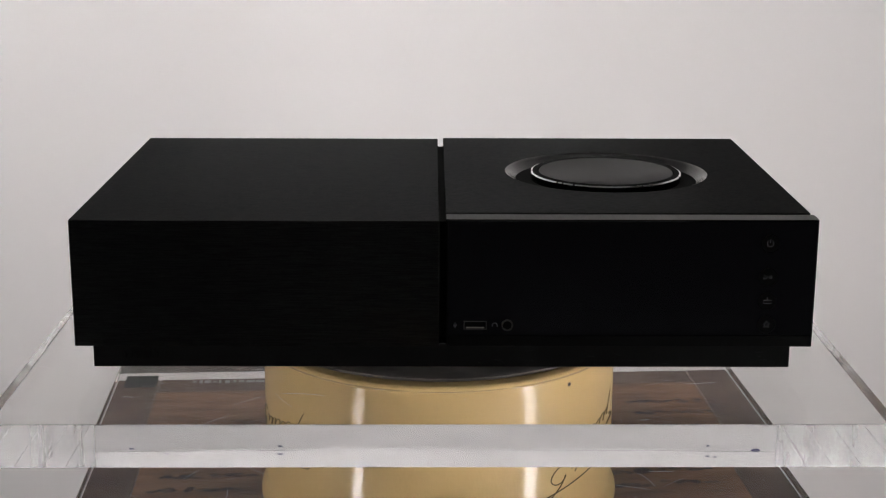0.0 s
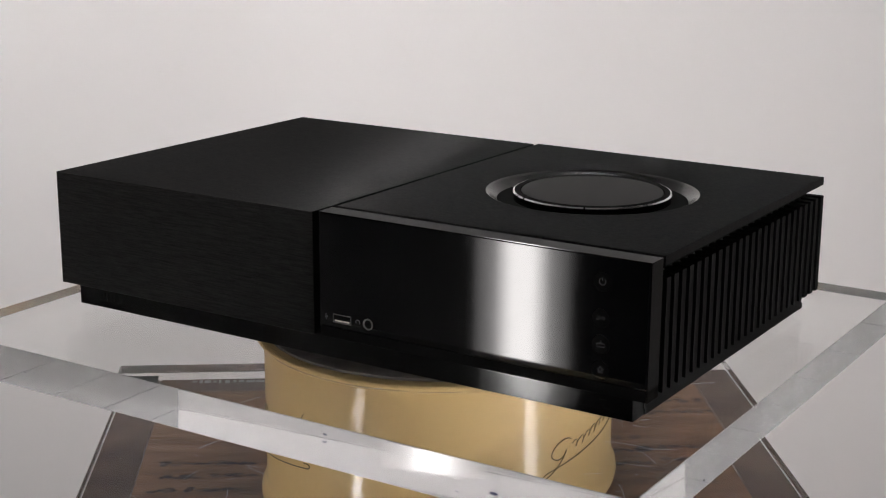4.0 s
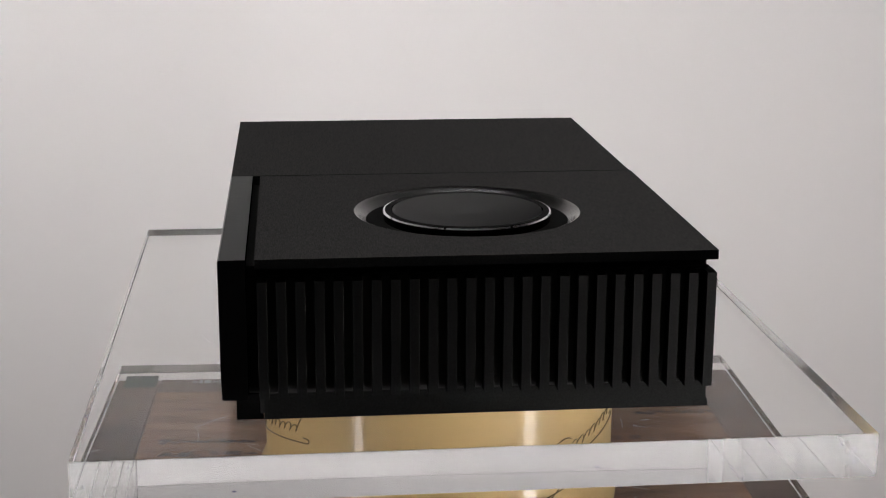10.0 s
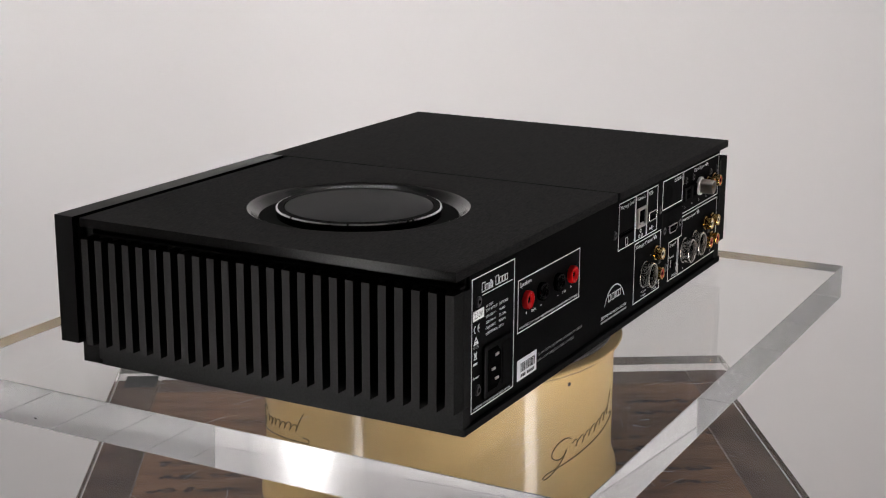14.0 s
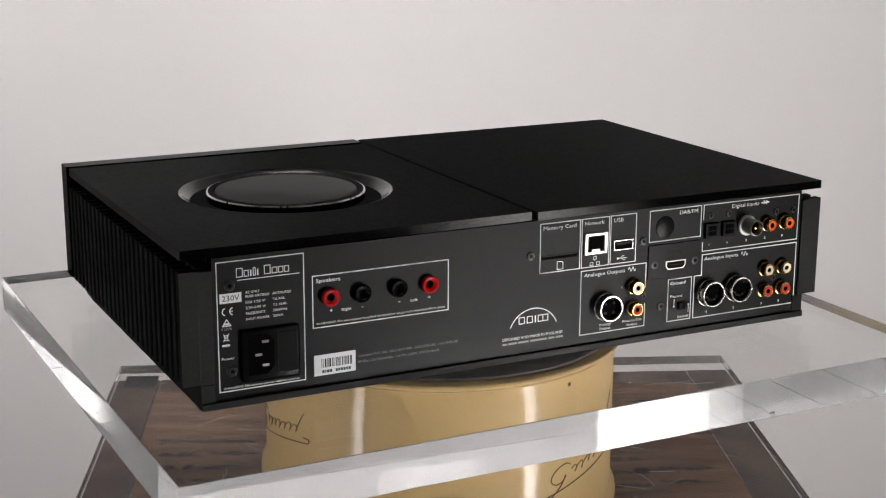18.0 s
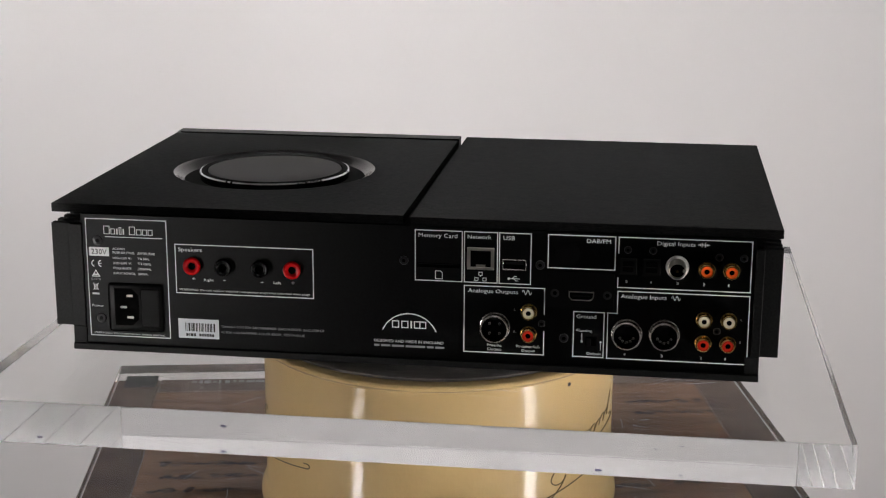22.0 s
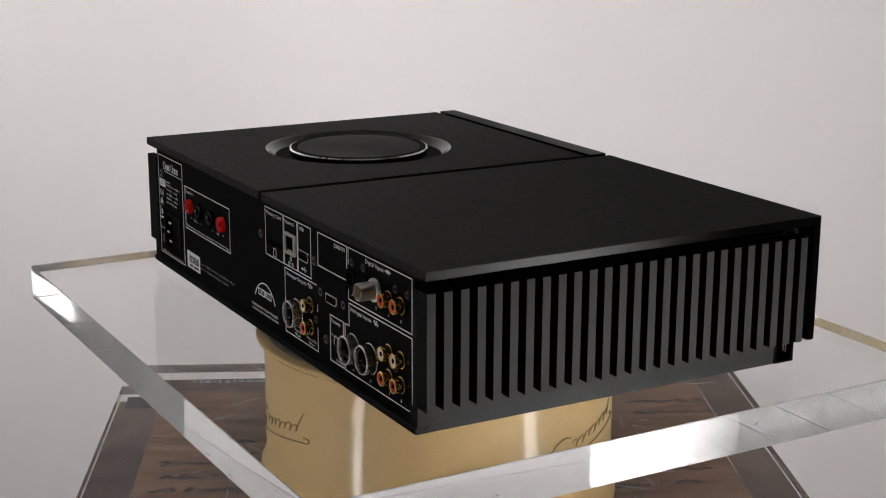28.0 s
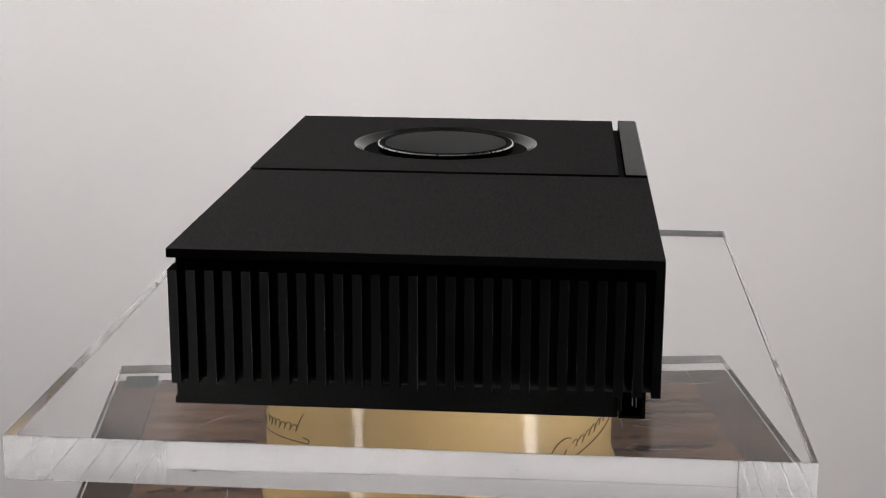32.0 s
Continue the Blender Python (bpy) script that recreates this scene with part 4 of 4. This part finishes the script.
rca(-73.1, 22.8, "dark_red", "gold phono socket with red insert")
lettering("L", -64.2, -65.2, 36.4, 1.5, "print_dim"), lettering("R", -64.2, -65.3, 22.6, 1.5, "print_dim")
lettering("Preamp", -48.6, -57.2, 13.9, 1.6), lettering("Output", -48.7, -56.9, 11.3, 1.6)
lettering("Preamp/Sub", -65.8, -79.8, 13.9, 1.6), lettering("Output", -68.8, -76.9, 11.3, 1.6)

# radio aerial, video link, ground switch
frame_line(*rect(-83.6, -122.3, 63.4, 83.2))
lettering("DAB/FM", -105.8, -119.6, 79.1, 2.4)
piece("blanking_disc", lathe(bmesh.new(), [(0, 0.5), (6.4, 0.5), (6.9, 0.3), (6.9, 0)], (-95.0, PY, 72.1), "y", 40), M["plastic"], back, "round black blanking disc")
hp = piece("video_plate", boxed(-122.4, -83.0, PY, PY + 0.9, 39.4, 61.2, 0.2), M["plastic"], back, "raised black plate with video socket")
outline = [(-96.1, 50.0), (-110.7, 50.0), (-110.7, 46.6), (-109.0, 44.6), (-97.8, 44.6), (-96.1, 46.6)]
piece("video_socket", prism(bmesh.new(), outline, PY + 0.9, PY + 1.5, "y"), M["nickel"], hp)
outline = [(-96.7, 49.5), (-110.1, 49.5), (-110.1, 46.8), (-108.7, 45.2), (-98.1, 45.2), (-96.7, 46.8)]
piece("opening", prism(bmesh.new(), outline, PY + 1.4, PY + 1.6, "y"), M["hole"], hp)
piece("tongue", boxed(-108.4, -98.4, PY + 1.5, PY + 1.7, 47.0, 47.9), M["plastic"], hp)
b = bmesh.new()
for a, c in ((-96.6, -97.4), (-98.2, -99.0), (-99.8, -102.4), (-103.0, -105.6), (-106.2, -107.0), (-107.6, -110.2)):
    box(b, c, a, PY + 0.9, PY + 1.1, 53.6, 56.2)
piece("embossed_bar", b, M["plastic"], hp)
screw(-88.0, 48.4, 2.6), screw(-118.5, 48.2, 2.6)
frame_line(*rect(-99.3, -117.0, 10.0, 37.5))
lettering("Ground", -100.9, -112.4, 33.6, 2.3)
lettering("Floating", -101.2, -110.3, 25.4, 1.6), lettering("Default", -107.4, -115.8, 11.4, 1.6)
sw = piece("slide_switch", boxed(-113.0, -106.6, PY, PY + 0.5, 17.0, 22.4, 0.2), M["hole"], back, "small black slide switch")
piece("slider", boxed(-109.8, -107.0, PY + 0.4, PY + 2.2, 17.6, 21.8, 0.3), M["plastic"], sw)
for x, z0, z1 in ((-104.3, 19.4, 24.4), (-115.4, 14.4, 19.4)):
    frame_line((x, z0), (x, z1), closed=False, w=0.35)
    piece("icon_dot", lathe(bmesh.new(), [(0, 0.14), (0.7, 0.14), (0.7, 0.02)], (x, PY, 19.4), "y", 14), M["print"], back)

# digital inputs
frame_line((-124.2, 73.6), (-124.2, 83.2), (-199.7, 83.2), (-199.7, 53.2), (-124.2, 53.2), (-124.2, 59.2), closed=False)
lettering("Digital Inputs", -146.0, -167.6, 79.2, 2.4)
for k, hgt in enumerate((0.8, 1.6, 2.6, 1.2, 3.0, 1.6, 0.8)):
    bars([(-169.4 - 0.9 * k, -169.8 - 0.9 * k)], 80.4 - hgt / 2, 80.4 + hgt / 2)
bars([(-169.0, -175.8)], 80.2, 80.5)
for x, z in ((-129.5, 75.9), (-143.8, 75.9), (-181.4, 73.4), (-195.3, 73.4)):
    screw(x, z, 1.9)
for x0, x1 in ((-134.8, -125.0), (-148.4, -138.3)):
    o = piece("optical_socket", boxed(x0, x1, PY, PY + 2.2, 61.6, 71.2, 0.3), M["plastic"], back, "square black optical socket")
    piece("shutter", boxed(x0 + 1.8, x1 - 1.8, PY + 2.1, PY + 2.5, 63.4, 69.6, 0.3), M["hole"], o)
    piece("shutter_bar", boxed(x0 + 1.8, x1 - 1.8, PY + 2.5, PY + 2.7, 66.2, 66.8), M["plastic"], o)
bnc = piece("bnc_socket", lathe(bmesh.new(), [(6.4, 0), (6.4, 1.6), (5.6, 1.8), (5.1, 2.2), (5.1, 10.4), (4.9, 11.2), (4.5, 11.4), (4.3, 10.8), (4.3, 7.0)], (-157.9, PY, 67.0), "y", 40), M["nickel"], back, "protruding nickel coaxial socket")
piece("collar", lathe(bmesh.new(), [(0, 0.4), (6.6, 0.4), (6.6, 1.9), (5.0, 2.1)], (-157.9, PY, 67.0), "y", 40), M["teflon"], bnc, "white washer")
piece("insulator", lathe(bmesh.new(), [(0, 7.4), (4.35, 7.4)], (-157.9, PY, 67.0), "y", 24), M["hole"], bnc)
piece("pin", lathe(bmesh.new(), [(0, 10.6), (0.9, 10.4), (1.3, 7.4)], (-157.9, PY, 67.0), "y", 16), M["gold"], bnc)
for s in (-1, 1):
    piece("lug", lathe(bmesh.new(), [(0, 1.2), (0.9, 1.2), (0.9, 0)], (-157.9 + s * 4.2, PY + 9.4, 67.0), "x", 12), M["nickel"], bnc)
rca(-174.6, 66.0, "orange", "gold phono socket with orange insert")
rca(-188.6, 66.0, "orange", "gold phono socket with orange insert")
for word, x in (("5", -129.2), ("4", -143.2), ("3", -158.4), ("2", -173.4), ("1", -187.7)):
    lettering(word, x + 0.6, x - (0.6 if word != "1" else 0.1), 56.2, 1.6)

# analogue inputs
frame_line((-124.5, 50.9), (-199.7, 50.9), (-199.9, 9.8), (-119.2, 9.8), (-119.0, 37.5), (-124.5, 37.5))
lettering("Analogue Inputs", -126.2, -152.6, 46.9, 2.4)
wave(-155.4, 48.0, 5.0)
din(-130.4, 25.6, 5)
din(-152.1, 26.1, 5)
for x in (-174.4, -188.5):
    rca(x, 36.2, "ivory", "gold phono socket with ivory insert")
    rca(x, 22.1, "dark_red", "gold phono socket with red insert")
lettering("L", -195.2, -196.1, 36.2, 1.5, "print_dim"), lettering("R", -195.2, -196.3, 22.4, 1.5, "print_dim")
screw(-182.0, 29.3, 1.8)
for word, x in (("4", -129.5), ("3", -151.0), ("2", -173.6), ("1", -187.8)):
    lettering(word, x + 0.6, x - (0.6 if word != "1" else 0.1), 11.9, 1.6)


# ---------------------------------------------------------------- what turns
def motions():
    """Amplifier and acrylic sheet start from rest and then turn steadily, clockwise from above."""
    angles = [(0.0, 0.35), (0.2, 0.0), (0.5, -2.40), (1.0, -6.95)]
    rate = [(1.5, -11.4), (2.0, -15.85), (3.0, -24.4), (4.0, -32.85), (5.5, -45.7), (7.0, -58.7), (8.0, -67.3), (9.0, -75.9), (10.0, -84.3), (11.0, -92.7),
            (12.0, -101.2), (13.0, -109.9), (14.0, -118.55), (15.5, -131.4), (17.0, -144.5), (18.0, -153.4), (19.0, -162.1), (20.0, -170.75), (21.0, -179.4), (22.0, -188.1),
            (23.0, -196.9), (24.0, -206.0), (25.0, -214.8), (26.5, -227.7), (28.0, -240.75), (29.0, -249.2), (30.0, -257.8), (31.0, -266.4), (32.0, -275.0)]
    off = pose(-0.0011, -0.0018, 0, 0, 0, 0.23)      # how the sheet lies under the amplifier
    walk(amp, [(t, pose(0, 0, TOP, 0, 0, a)) for t, a in angles + rate])
    walk(sheet, [(t, pose(0, 0, TOP - 0.029, 0, 0, a) @ off) for t, a in angles + rate])


motions()
